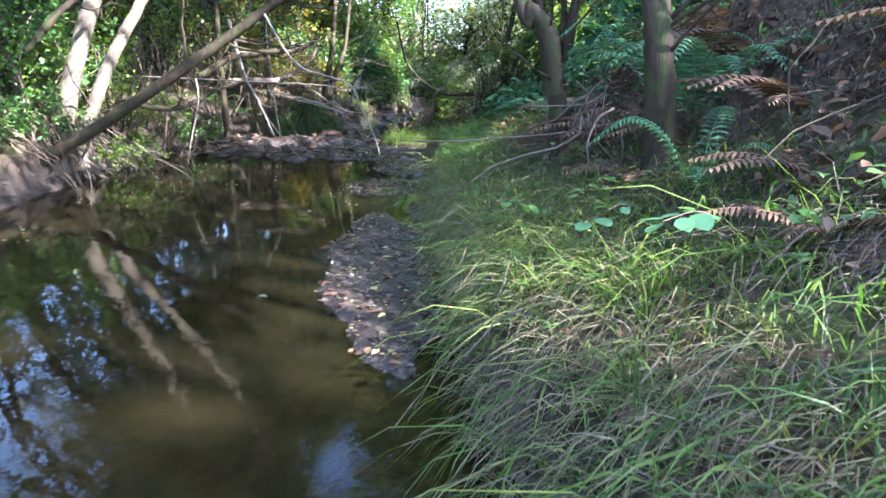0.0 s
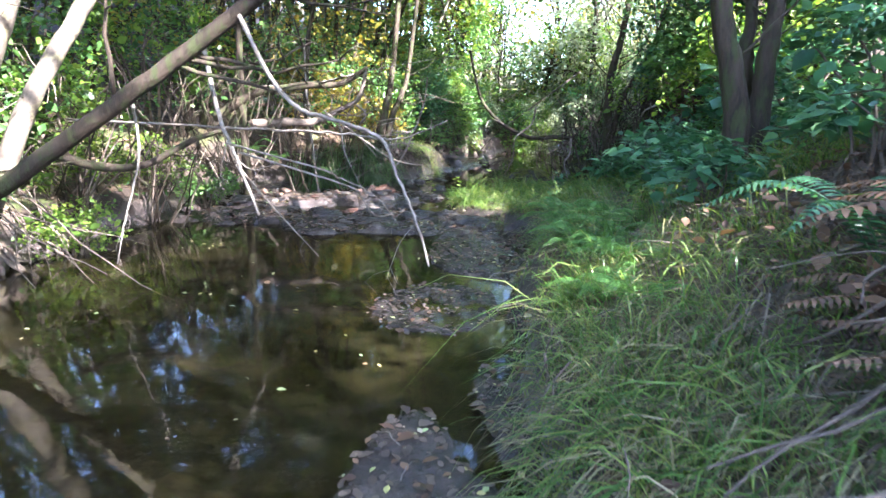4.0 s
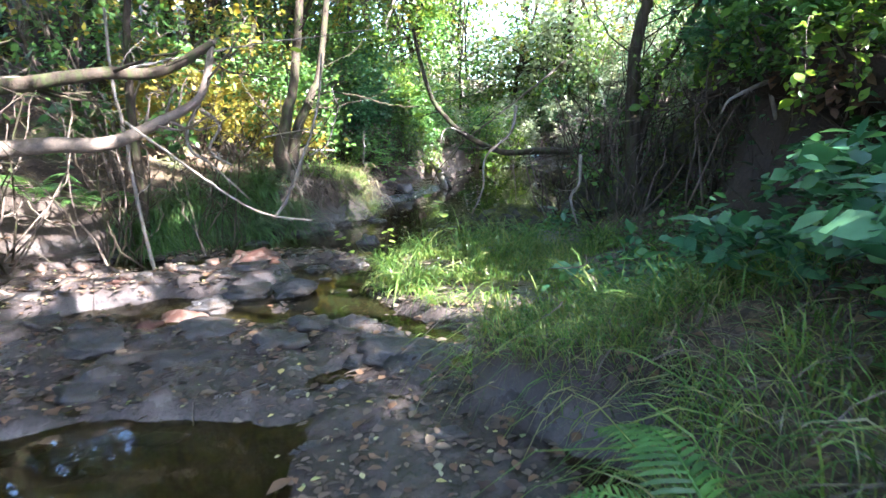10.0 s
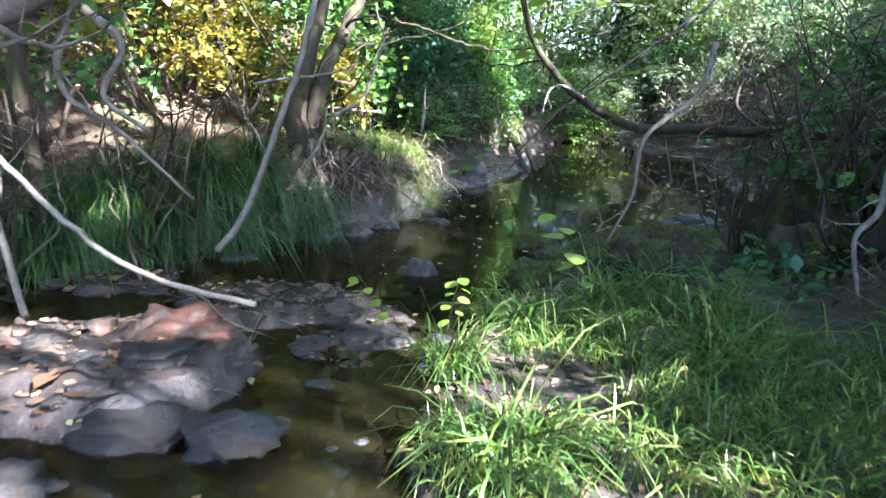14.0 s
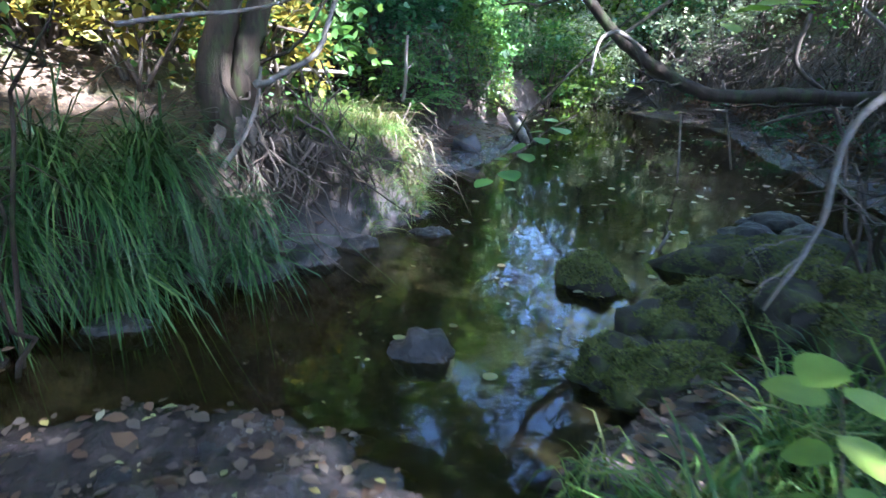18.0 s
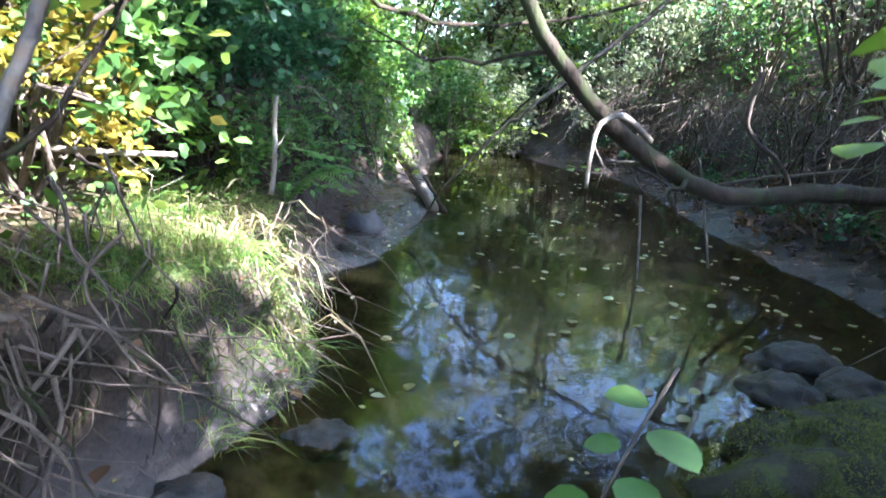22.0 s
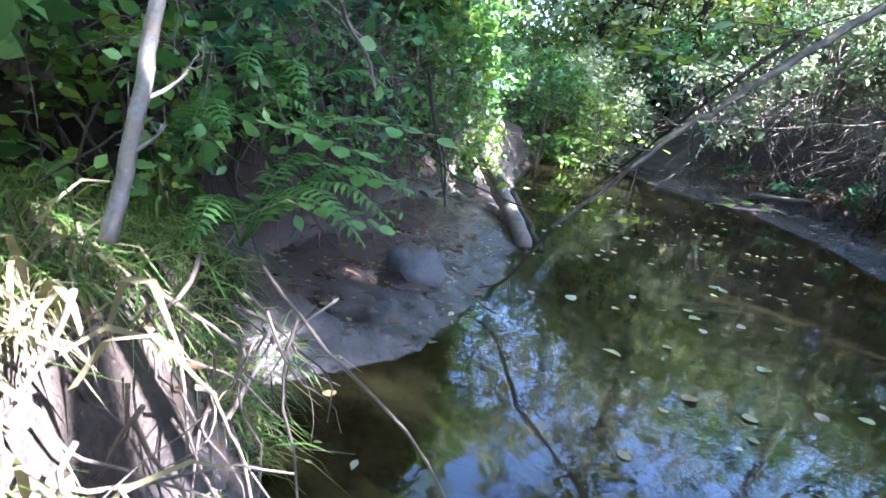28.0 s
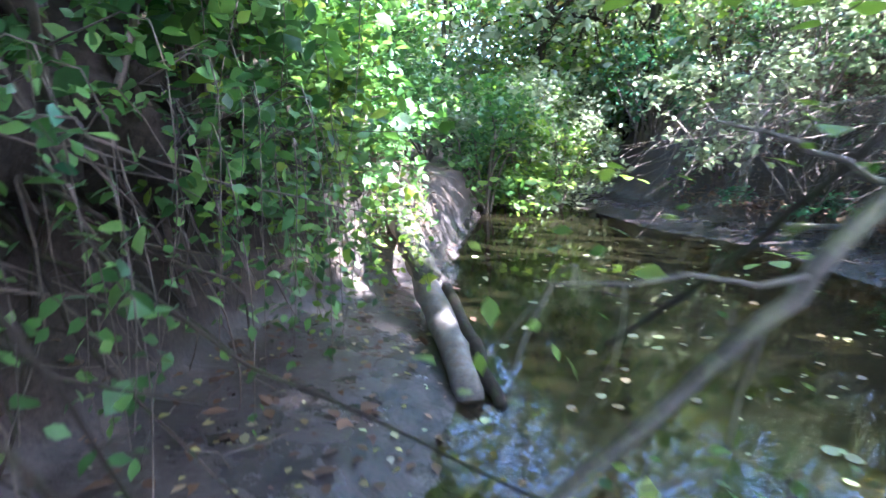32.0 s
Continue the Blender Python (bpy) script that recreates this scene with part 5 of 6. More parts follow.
# broad grass blades close to the path
for x, y, n in ((-0.12, 13.35, 16), (-0.25, 13.6, 16), (-0.05, 13.15, 10), (-0.35, 13.9, 16)):
    z = float(height(x, y))
    solo("grass_tuft", blades(np.array([x, y, z]) + rng.normal(0, 1, (n, 3)) * [0.08, 0.1, 0.01], 0.36, 0.008, toward(np.zeros(n), 1, -0.4, 0.4), 0.9, 0.3, 0.55),
         STRAW, "pale sunlit tuft of broad grass on the bank", "grass", "stuff", at=(x, y, z))

# ferns
for x, y, L, n in ((1.10, 4.85, 0.42, 9), (1.25, 4.0, 0.36, 8), (1.16, 4.5, 0.34, 8), (1.15, 3.45, 0.38, 8), (1.05, 2.85, 0.36, 7), (0.98, 3.15, 0.32, 7),
                   (1.06, 4.2, 0.30, 10), (1.04, 3.75, 0.30, 10), (1.06, 3.35, 0.28, 9), (1.10, 4.65, 0.32, 9), (1.04, 3.0, 0.28, 8), (0.78, 2.4, 0.28, 8), (0.92, 3.5, 0.36, 9), (0.85, 2.2, 0.32, 8)):
    fern(x, y, "light green lady fern on the grassy bank", L, n, FERN, lift=0.7, pairs=22, width=0.15)
for x, y, L, n in ((1.75, -0.1, 0.75, 11), (2.0, 0.9, 0.8, 12), (1.55, 1.7, 0.6, 9), (1.25, -1.0, 0.5, 6), (2.3, 2.2, 0.7, 9)):
    fern(x, y, "dark green sword fern on the shaded slope", L, n, DEEP, lift=0.9, pairs=24, width=0.10)
for x, y, L, n in ((1.55, 0.4, 0.7, 8), (1.9, -0.8, 0.8, 9), (2.3, 0.2, 0.9, 9), (1.75, 1.3, 0.7, 8), (2.6, 1.2, 0.9, 9), (2.2, -1.7, 0.8, 9), (1.5, -1.5, 0.55, 7), (2.9, -0.6, 0.9, 9), (1.35, 0.9, 0.5, 6), (1.3, -0.4, 0.5, 8), (1.6, -0.3, 0.6, 8), (1.45, 1.3, 0.5, 8), (1.7, 0.2, 0.6, 8), (1.25, -1.8, 0.45, 7)):
    fern(x, y, "withered brown fern hanging on the slope", L, n, BROWN_LEAF, lift=0.35, pairs=18, width=0.12, name="dead_fern")
for x, y, z, L, n, tn in ((-0.08, 14.5, 0.56, 0.58, 5, -0.25), (-0.12, 14.95, 0.82, 0.52, 4, -0.5), (-0.30, 14.6, 0.78, 0.46, 4, 0.3)):
    fern(x, y, "green sword fern arching over the muddy shore", L, n, FERN, z=z, lift=0.75, pairs=20, turn=tn, width=0.11, arc=2.2)
for x, y, L, n in ((-3.0, 10.7, 0.5, 8), (-2.6, 11.05, 0.45, 7), (-3.4, 10.4, 0.5, 8), (1.9, 10.2, 0.35, 6), (2.1, 10.8, 0.35, 6)):
    fern(x, y, "green fern at the foot of the bank", L, n, FERN, lift=0.7, pairs=20, width=0.14)

# low broad-leaved shrubs on the right flat
for x, y, r, h in ((2.5, 6.0, 0.5, 0.55), (3.1, 6.7, 0.6, 0.65), (2.1, 5.4, 0.42, 0.45), (3.6, 5.9, 0.7, 0.9), (2.7, 5.0, 0.55, 0.7), (3.3, 7.4, 0.4, 0.45), (1.9, 4.6, 0.35, 0.4), (2.0, 6.4, 0.3, 0.3),
                   (3.3, 4.2, 0.7, 0.9), (4.0, 6.9, 0.6, 1.0), (4.3, 5.0, 0.8, 1.3), (1.65, 3.3, 0.35, 0.4), (3.0, 3.0, 0.8, 1.0), (2.1, 2.6, 0.4, 0.45)):
    shrub("salal_shrub", "low shrub with broad bluish-green leaves", x, y, r, h, DEEP, int(900 * r), 0.085, flat=0.6, sticks=6, low=-0.3, per=6)
for x, y, r, h, m in ((4.0, 6.6, 0.8, 1.5, LIME), (4.6, 7.8, 0.9, 1.4, GREEN), (5.0, 9.2, 1.0, 1.6, DEEP), (4.9, 10.4, 1.0, 1.8, GREEN), (3.85, 8.1, 0.5, 0.7, BROWN_LEAF), (3.9, 9.1, 0.55, 0.8, GREEN), (3.8, 7.2, 0.5, 0.8, GREEN), (4.4, 8.6, 0.6, 0.9, DEEP), (5.2, 6.6, 1.0, 2.0, GREEN), (4.3, 4.0, 0.9, 1.6, GREEN), (3.9, 2.4, 0.9, 1.5, DEEP), (4.4, 0.6, 1.0, 1.7, GREEN), (4.2, -1.4, 1.0, 1.8, DEEP)):
    shrub("bush", "leafy green bush above the shaded bank", x, y, r, h, m, int(1700 * r), 0.075, flat=0.45, sticks=8)
# leafy bushes that overhang the muddy shore and the sunlit bank
for x, y, r, h, m in ((0.25, 17.3, 0.8, 1.5, GREEN), (-0.2, 16.4, 0.8, 1.6, DEEP), (0.75, 18.6, 0.8, 1.5, GREEN), (-0.9, 15.3, 0.8, 1.5, GREEN), (-0.75, 14.9, 0.45, 0.8, LIME), (-1.3, 13.6, 0.6, 1.0, YELLOW), (-1.9, 12.9, 0.7, 1.2, YELLOW),
                      (-0.5, 15.9, 0.6, 1.2, DEEP), (-2.6, 12.3, 0.8, 1.4, YELLOW), (-1.6, 14.4, 0.9, 1.7, GREEN), (1.3, 20.3, 0.7, 1.3, GREEN), (1.5, 21.8, 0.8, 1.5, GREEN)):
    shrub("bush", "dense leafy bush overhanging the bank", x, y, r, h, m, int(2600 * r), 0.06, flat=0.45, sticks=8)

for x, y, z, r, h, m in ((-0.05, 15.7, 1.3, 0.5, 0.9, DEEP), (0.25, 16.4, 1.25, 0.5, 0.9, GREEN), (0.45, 17.0, 1.15, 0.55, 0.9, GREEN), (-0.35, 15.1, 1.2, 0.45, 0.8, DEEP), (0.75, 17.7, 0.9, 0.5, 0.9, LIME), (0.62, 17.3, 1.3, 0.5, 1.0, GREEN), (1.0, 18.4, 0.7, 0.5, 0.9, GREEN), (0.35, 16.8, 1.6, 0.6, 1.0, LIME)):
    shrub("bush", "leafy bush hanging over the dark undercut bank", x, y, r, h, m, int(2400 * r), 0.06, z=z, flat=0.45, sticks=8, low=-0.95)
# leafy shoots close to the path
for lab, b, e, n, s, m in (
        ("fresh green shoot with large leaves over the pool", (0.72, 11.25, 0.96), (0.34, 10.95, 0.74), 9, 0.075, FERN),
        ("level spray of round green leaves over the pool", (2.3, 12.1, 1.48), (1.40, 11.6, 1.34), 9, 0.12, LIME),
        ("leafy twig high over the pool", (1.9, 12.0, 1.95), (0.95, 11.55, 1.80), 8, 0.11, LIME),
        ("small seedling with pale green leaves", (0.0, 9.75, 0.02), (-0.12, 9.55, 0.40), 8, 0.055, LIME),
        ("small seedling with yellowing leaves", (0.30, 9.8, 0.02), (0.36, 9.6, 0.40), 8, 0.055, LIME),
        ("drooping alder twig with bright leaves", (1.6, 9.9, 2.2), (0.75, 10.0, 1.70), 12, 0.10, LIME),
        ("drooping alder twig with bright leaves", (1.5, 11.2, 1.95), (0.72, 10.9, 1.48), 12, 0.10, LIME),
        ("alder twig with bright leaves", (-1.0, 9.4, 2.3), (-0.3, 8.8, 1.95), 9, 0.09, LIME),
        ("low leafy shoot among the stones", (1.05, 9.75, 0.1), (0.80, 9.6, 0.72), 7, 0.09, LIME),
        ("broad-leaved shoot beside the bank", (1.05, -0.9, 0.75), (0.62, -1.30, 0.78), 9, 0.065, DEEP),
        ("broad-leaved shoot beside the bank", (1.0, -1.6, 0.85), (0.60, -1.9, 0.92), 8, 0.065, DEEP),
        ("leafy shoot leaning over the bank", (0.85, -0.3, 0.55), (0.48, -0.6, 0.72), 7, 0.065, GREEN),
        ("leafy shoot leaning over the bank", (1.2, -0.4, 0.85), (0.80, -0.7, 0.78), 8, 0.065, GREEN),
        ("leafy bramble shoot over the muddy shore", (0.02, 14.85, 0.95), (0.50, 14.55, 0.98), 15, 0.060, FERN),
        ("leafy bramble shoot over the muddy shore", (-0.05, 14.8, 0.80), (0.40, 14.6, 0.80), 16, 0.058, FERN),
        ("leafy bramble shoot over the muddy shore", (-0.10, 14.55, 0.72), (0.34, 14.42, 0.70), 15, 0.055, FERN),
        ("leafy bramble shoot over the muddy shore", (-0.12, 14.6, 0.95), (0.26, 14.45, 0.92), 15, 0.055, FERN),
        ("leafy twig hanging from the leaning branch", (1.99, 15.45, 1.37), (1.6, 15.9, 1.45), 8, 0.075, LIME),
        ("leafy twig hanging from the leaning branch", (2.39, 15.55, 1.62), (1.9, 16.2, 1.62), 9, 0.08, LIME),
        ("leafy twig hanging from the leaning branch", (2.6, 15.6, 1.75), (2.3, 16.6, 1.3), 9, 0.075, LIME),
        ("small leafy shoot low over the far water", (4.3, 17.9, 0.35), (3.4, 17.7, 0.42), 7, 0.10, LIME),
        ("leafy shoots at the far bend of the creek", (2.6, 22.2, 0.5), (3.5, 21.2, 0.55), 14, 0.13, LIME),
        ("leafy shoots at the far bend of the creek", (3.6, 23.0, 0.6), (4.6, 21.6, 0.6), 14, 0.13, LIME)):
    sprig(lab, b, e, n, s, m)

# ---------------------------------------------------------------- earth ledges and undergrowth
def ledge(label, pts, r, drop):
    """The undercut lip of a bank: packed earth held by roots, with strands hanging from it."""
    t = thing("earth_ledge", *pts[0], label, "bank")
    part("lip", tube([np.array(p, float) for p in pts], r, r * 0.85, 14, 40, 0.012, 0.22), GROUND, t, smooth=True)
    c = spline([np.array(p, float) for p in pts], 60)
    for b in range(5):
        some = []
        for k in range(9):
            a = c[rng.integers(2, 58)] + [rng.normal(0, r * 0.6), rng.normal(0, r * 0.6), -r * 0.4]
            q = [a]
            w = np.array([0.0, 0.0, -drop / 4])
            for j in range(4):
                w = w + rng.normal(0, 0.035, 3) * [1, 1, 0.4]
                q.append(q[-1] + w * rng.uniform(0.5, 1.2))
            some.append(tube(q, 0.006 * rng.uniform(0.4, 1.5), 0.002, 5, 9, 0.006))
        tagged(part("hanging_root", join(some), (ROOT, BARK, ROOT)[b % 3], t, smooth=True), kind="stuff")
    return t


ledge("dark overhanging earth ledge above the muddy hollow", [(-1.3, 14.9, 0.75), (-0.7, 15.3, 1.1), (-0.12, 16.1, 1.25), (0.12, 16.9, 1.2), (0.4, 17.6, 1.05), (0.85, 18.4, 0.75)], 0.30, 0.7)
ledge("dark overhanging earth ledge above the hollow", [(4.2, 6.9, 1.5), (3.75, 7.9, 1.7), (3.6, 9.0, 1.75), (3.75, 9.9, 1.7), (4.3, 10.9, 1.5)], 0.22, 0.8)


def trailing(label, x, y, z, drop, n, material, size, out=(0.25, -0.1)):
    """Leafy stems that hang down over an edge."""
    t = thing("trailing_plant", x, y, z, label, "trailing plant")
    stems, places = [], []
    for k in range(n):
        a = np.array([x, y, z]) + rng.normal(0, 0.16, 3) * [1, 1.2, 0.4]
        L = drop * rng.uniform(0.55, 1.1)
        b = a + [out[0] * rng.uniform(0.2, 1), out[1] * rng.uniform(0.2, 1) + rng.normal(0, 0.05), 0.06]
        e = b + [rng.normal(0.04, 0.07), rng.normal(0, 0.07), -L]
        m = (b + e) / 2 + rng.normal(0, 0.04, 3)
        stems.append(tube([a, b, m, e], 0.003, 0.001, 4, 10))
        s = spline([a, b, m, e], 26)[5:]
        places.append(s + rng.normal(0, 0.025, s.shape))
    tagged(part("stem", join(stems), ROOT, t, smooth=True), kind="stuff")
    tagged(part("foliage", leaves(np.concatenate(places), size, OVATE, 0.4), material, t), kind="stuff")
    return t


for x, y, z, d, n, m in ((0.30, 16.1, 1.25, 0.85, 16, GREEN), (0.48, 16.6, 1.2, 0.85, 16, GREEN), (0.60, 17.1, 1.1, 0.75, 16, LIME), (0.80, 17.6, 0.95, 0.65, 14, GREEN), (0.12, 15.6, 1.3, 0.6, 12, DEEP), (1.05, 18.1, 0.75, 0.5, 12, LIME),
                         (0.95, 18.6, 0.9, 0.6, 12, GREEN), (1.15, 19.2, 0.8, 0.5, 12, GREEN), (0.42, 16.9, 1.5, 0.9, 14, LIME)):
    trailing("leafy stems trailing over the undercut bank", x, y, z, d, n, m, 0.045)
for x, y, z, r, h, m in ((-0.55, 15.1, 1.15, 0.5, 0.9, DEEP), (-0.9, 14.7, 1.0, 0.5, 0.9, GREEN), (-0.3, 15.4, 1.25, 0.45, 0.8, DEEP)):
    shrub("bush", "dark leafy bush on the undercut bank", x, y, r, h, m, int(2600 * r), 0.055, z=z, flat=0.4, sticks=10, low=-1)
for x, y, z, d, n in ((-0.25, 15.0, 1.2, 0.5, 14), (-0.55, 14.6, 1.1, 0.45, 14), (-0.1, 15.3, 1.25, 0.6, 14)):
    trailing("leafy stems trailing over the undercut bank", x, y, z, d, n, GREEN, 0.045)
for x, y, z, d, n in ((3.25, 7.6, 1.9, 0.6, 12), (3.3, 8.9, 1.95, 0.4, 10), (3.35, 10.0, 1.9, 0.6, 12)):
    trailing("leafy stems trailing over the dark hollow", x, y, z, d, n, LIME, 0.06, (-0.3, -0.1))
for x, y, z, r, h, m in ((3.75, 7.3, 1.7, 0.65, 1.0, LIME), (3.55, 7.8, 1.75, 0.5, 0.8, GREEN), (3.5, 8.6, 1.8, 0.5, 0.7, GREEN), (3.5, 9.3, 1.8, 0.5, 0.7, DEEP), (3.9, 8.3, 1.95, 0.6, 0.9, GREEN), (3.95, 9.4, 2.0, 0.65, 1.0, GREEN), (4.2, 10.5, 1.8, 0.7, 1.1, GREEN), (3.2, 11.3, 0.6, 0.6, 1.1, GREEN), (3.9, 11.6, 1.0, 0.7, 1.2, PALE_HAZE)):
    shrub("bush", "leafy bush on the ledge above the dark hollow", x, y, r, h, m, int(1900 * r), 0.065, z=z - 0.1, flat=0.45, sticks=9, low=-0.9)
# fine-leaved sunlit sprays over the root-bound bank
for x, y, z, r, h, m in ((-3.9, 7.6, 0.9, 0.5, 0.7, LIME), (-3.6, 5.4, 0.4, 0.4, 0.6, LIME), (-4.1, 6.4, 0.7, 0.5, 0.8, LIME), (-4.2, 4.6, 0.6, 0.45, 0.7, GREEN), (-3.4, 8.3, 1.3, 0.45, 0.6, GREEN), (-4.4, 3.4, 0.6, 0.5, 0.9, GREEN), (-4.3, 2.2, 0.6, 0.5, 0.9, LIME), (-4.6, 0.8, 0.6, 0.6, 1.0, GREEN)):
    shrub("bush", "fine-leaved sunlit shrub on the root-bound bank", x, y, r, h, m, int(3000 * r), 0.042, z=float(height(x, y)), flat=0.3, sticks=10, low=-0.8)


def dead_stems(label, p, length, lean, droop=0.9):
    return solo("dead_stems", blades(p, length, 0.0030, lean, droop, 0.3, 0.15), TWIGGY, label, "undergrowth", "stuff", at=(0, 0, 0))


def low_green(label, p, material, size, lift):
    q = p + np.column_stack([rng.normal(0, 0.03, (len(p), 2)), rng.uniform(0.01, 1, len(p)) ** 1.5 * lift])
    return solo("ground_cover", leaves(q, size, OVATE, 0.55), material, label, "undergrowth", "stuff", at=(0, 0, 0))


def clumps(x, y, s, at):
    return vnoise(x * s, y * s, at) + 0.5 * vnoise(x * s * 2.7, y * s * 2.7, at + 1)


lean_l = lambda p: rng.normal(0, 0.7, (len(p), 2)) + [0.5, -0.2]  # noqa: E731
lean_r = lambda p: rng.normal(0, 0.7, (len(p), 2)) + [-0.5, -0.2]  # noqa: E731
p = scatter(26000, -7.0, 1.8, -4, 22, lambda x, y, z: (left_of(y) - x > 0.12) & (z > 0.12) & ((left_of(y) - x > 1.25) | (y < 14.3) | (y > 18.8)) & ((y < 10.7) | (y > 12.6)) & ((x < -0.5) | (y < 9) | (y > 16)), 51)
dead_stems("tangled brown dead stems on the wooded bank", p, 0.30, lean_l(p))
low_green("low leafy green growth on the wooded bank", p[clumps(p[:, 0], p[:, 1], 0.9, 52) > 0.05][:9000], GREEN, 0.055, 0.35)
low_green("low bright leafy growth on the wooded bank", p[clumps(p[:, 0], p[:, 1], 1.1, 54) > 0.35][:4000], LIME, 0.05, 0.4)
p = scatter(26000, 2.6, 9.0, 10.6, 23, lambda x, y, z: (x - right_of(y) > 0.45) & (z > 0.1), 56)
dead_stems("tangled brown dead stems on the shaded slope", p, 0.32, lean_r(p))
low_green("withered leafy growth on the shaded slope", p[clumps(p[:, 0], p[:, 1], 1.0, 57) > 0.0][:7000], BROWN_LEAF, 0.055, 0.3)
low_green("low leafy green growth on the shaded slope", p[(clumps(p[:, 0], p[:, 1], 1.0, 58) > 0.2) & (p[:, 0] - right_of(p[:, 1]) > 0.9)][:6000], GREEN, 0.05, 0.35)
p = scatter(20000, 1.05, 5.2, -5.5, 2.9, lambda x, y, z: x - right_of(y) > 0.85, 61)
dead_stems("brown dead fern stems and roots on the slope", p, 0.30, lean_r(p), 1.1)
low_green("withered brown fronds on the slope", p[clumps(p[:, 0], p[:, 1], 1.3, 62) > -0.1][:7500], BROWN_LEAF, 0.05, 0.25)
low_green("low leafy green growth on the slope", p[clumps(p[:, 0], p[:, 1], 1.2, 64) > 0.45][:2000], GREEN, 0.05, 0.3)
p = scatter(16000, 1.5, 5.5, 3.4, 11.2, lambda x, y, z: (x - right_of(y) > 0.75) & (z > 0.1) & ((y < 8.3) | (x > 2.2)) & (np.hypot(x - 1.2, y - 9.1) > 1.2), 66)
dead_stems("brown dead stems among the bank plants", p[:9000], 0.26, lean_r(p[:9000]), 1.0)
low_green("low leafy green growth on the flat", p[clumps(p[:, 0], p[:, 1], 1.4, 67) > 0.0][:6500], GREEN, 0.05, 0.22)
low_green("low bluish leafy growth on the flat", p[clumps(p[:, 0], p[:, 1], 1.4, 69) > 0.25][:2600], DEEP, 0.075, 0.28)
# dry stems matted into the bank grass
p = scatter(9000, -0.1, 2.6, -5.5, 6.9, lambda x, y, z: (x - right_of(y) > 0.05) & (x - right_of(y) < 1.4) & ~trodden(x, y), 71)
dead_stems("brown dead stems matted into the bank grass", p, 0.20, lean_r(p), 1.1)
# small green growth at the foot of the grassy bank
p = scatter(3000, -0.1, 1.3, -3.5, 6.0, lambda x, y, z: (x - right_of(y) > 0.03) & (x - right_of(y) < 0.22) & (clumps(x, y, 2.2, 73) > 0.1), 72)
low_green("small round-leaved growth on the bank edge", p, FERN, 0.045, 0.16)
# dark leaf litter on the mud bars
p = scatter(16000, -2.9, 1.4, -2.5, 10.6, lambda x, y, z: (z > -0.012) & (z < 0.16), 75)
d = rng.normal(0, 1, (len(p), 3)) * [1, 1, 0.1]
solo("leaf_litter", leaves(p + [0, 0, 0.012], 0.042, OVATE, 0.75, dirs=d), TWIGGY, "sodden dark leaf litter on the mud bars", "leaf litter", "stuff", at=(0, 0, 0))


# ---------------------------------------------------------------- stones
for x, y, r, h, w in ((1.0, 11.75, 0.24, 0.30, 1.1), (2.45, 12.05, 0.44, 0.30, 2.2), (1.45, 11.45, 0.22, 0.22, 1.4), (1.25, 10.95, 0.24, 0.30, 1.3), (0.95, 10.65, 0.18, 0.18, 1.5),
                      (3.4, 10.55, 0.28, 0.42, 1.5), (2.6, 10.8, 0.18, 0.24, 1.6), (3.9, 10.2, 0.25, 0.35, 1.5), (1.75, 10.75, 0.25, 0.3, 1.4), (3.3, 11.4, 0.4, 0.5, 1.6)):
    b = stone("mossy_boulder", "rounded boulder covered in olive-green moss", x, y, r, h * 1.3, MOSS_ROCK, w, 4, rough=0.42)
    me = b.data
    co = np.array([v.co + b.location for v in me.vertices])
    tri = np.array([f.vertices[:] for f in me.polygons if f.normal.z > 0.25])
    tri = tri[rng.integers(len(tri), size=int(9000 + 16000 * r * w))]
    u = rng.uniform(0, 1, (len(tri), 2))
    u[u.sum(axis=1) > 1] = 1 - u[u.sum(axis=1) > 1]
    q = co[tri[:, 0]] + u[:, :1] * (co[tri[:, 1]] - co[tri[:, 0]]) + u[:, 1:] * (co[tri[:, 2]] - co[tri[:, 0]])
    q = q[fbm(q[:, 0] * 4, q[:, 1] * 4, 3, 90) > -0.22]
    if len(q):
        tagged(part("moss", blades(q, 0.020, 0.0034, None, 0.6, 0.4, 0.5), MOSSY, b), kind="stuff")
for x, y, r, h, w in ((2.78, 12.95, 0.16, 0.16, 1.7), (2.85, 12.6, 0.15, 0.14, 1.4), (2.4, 12.62, 0.17, 0.15, 1.2), (0.08, 10.9, 0.10, 0.16, 1.3), (0.12, 12.6, 0.10, 0.10, 1.4), (3.6, 12.5, 0.25, 0.3, 1.3),
                      (-0.6, 12.0, 0.12, 0.16, 1.3), (-0.85, 11.75, 0.14, 0.15, 1.4), (-0.35, 12.3, 0.10, 0.12, 1.3), (-1.6, 11.35, 0.12, 0.12, 1.8), (-1.3, 11.1, 0.11, 0.10, 1.6)):
    stone("dark_stone", "dark wet stone in the shallow water", x, y, r, h, ROCK_WET, w, 4, z=-0.06, rough=0.36)
for x, y, r, h, w in ((-0.92, 9.42, 0.15, 0.13, 1.9), (-1.35, 8.05, 0.09, 0.08, 1.9), (-1.9, 8.9, 0.09, 0.06, 1.8)):
    stone("red_rock", "rust-red weathered rock on the sunlit mud", x, y, r * 0.8, h * 1.1, ROCK_RED, w, 4, rough=0.7)
stone("red_rock", "rust-red stone in the riffle", -1.2, 8.25, 0.12, 0.10, ROCK_RED, 1.7)
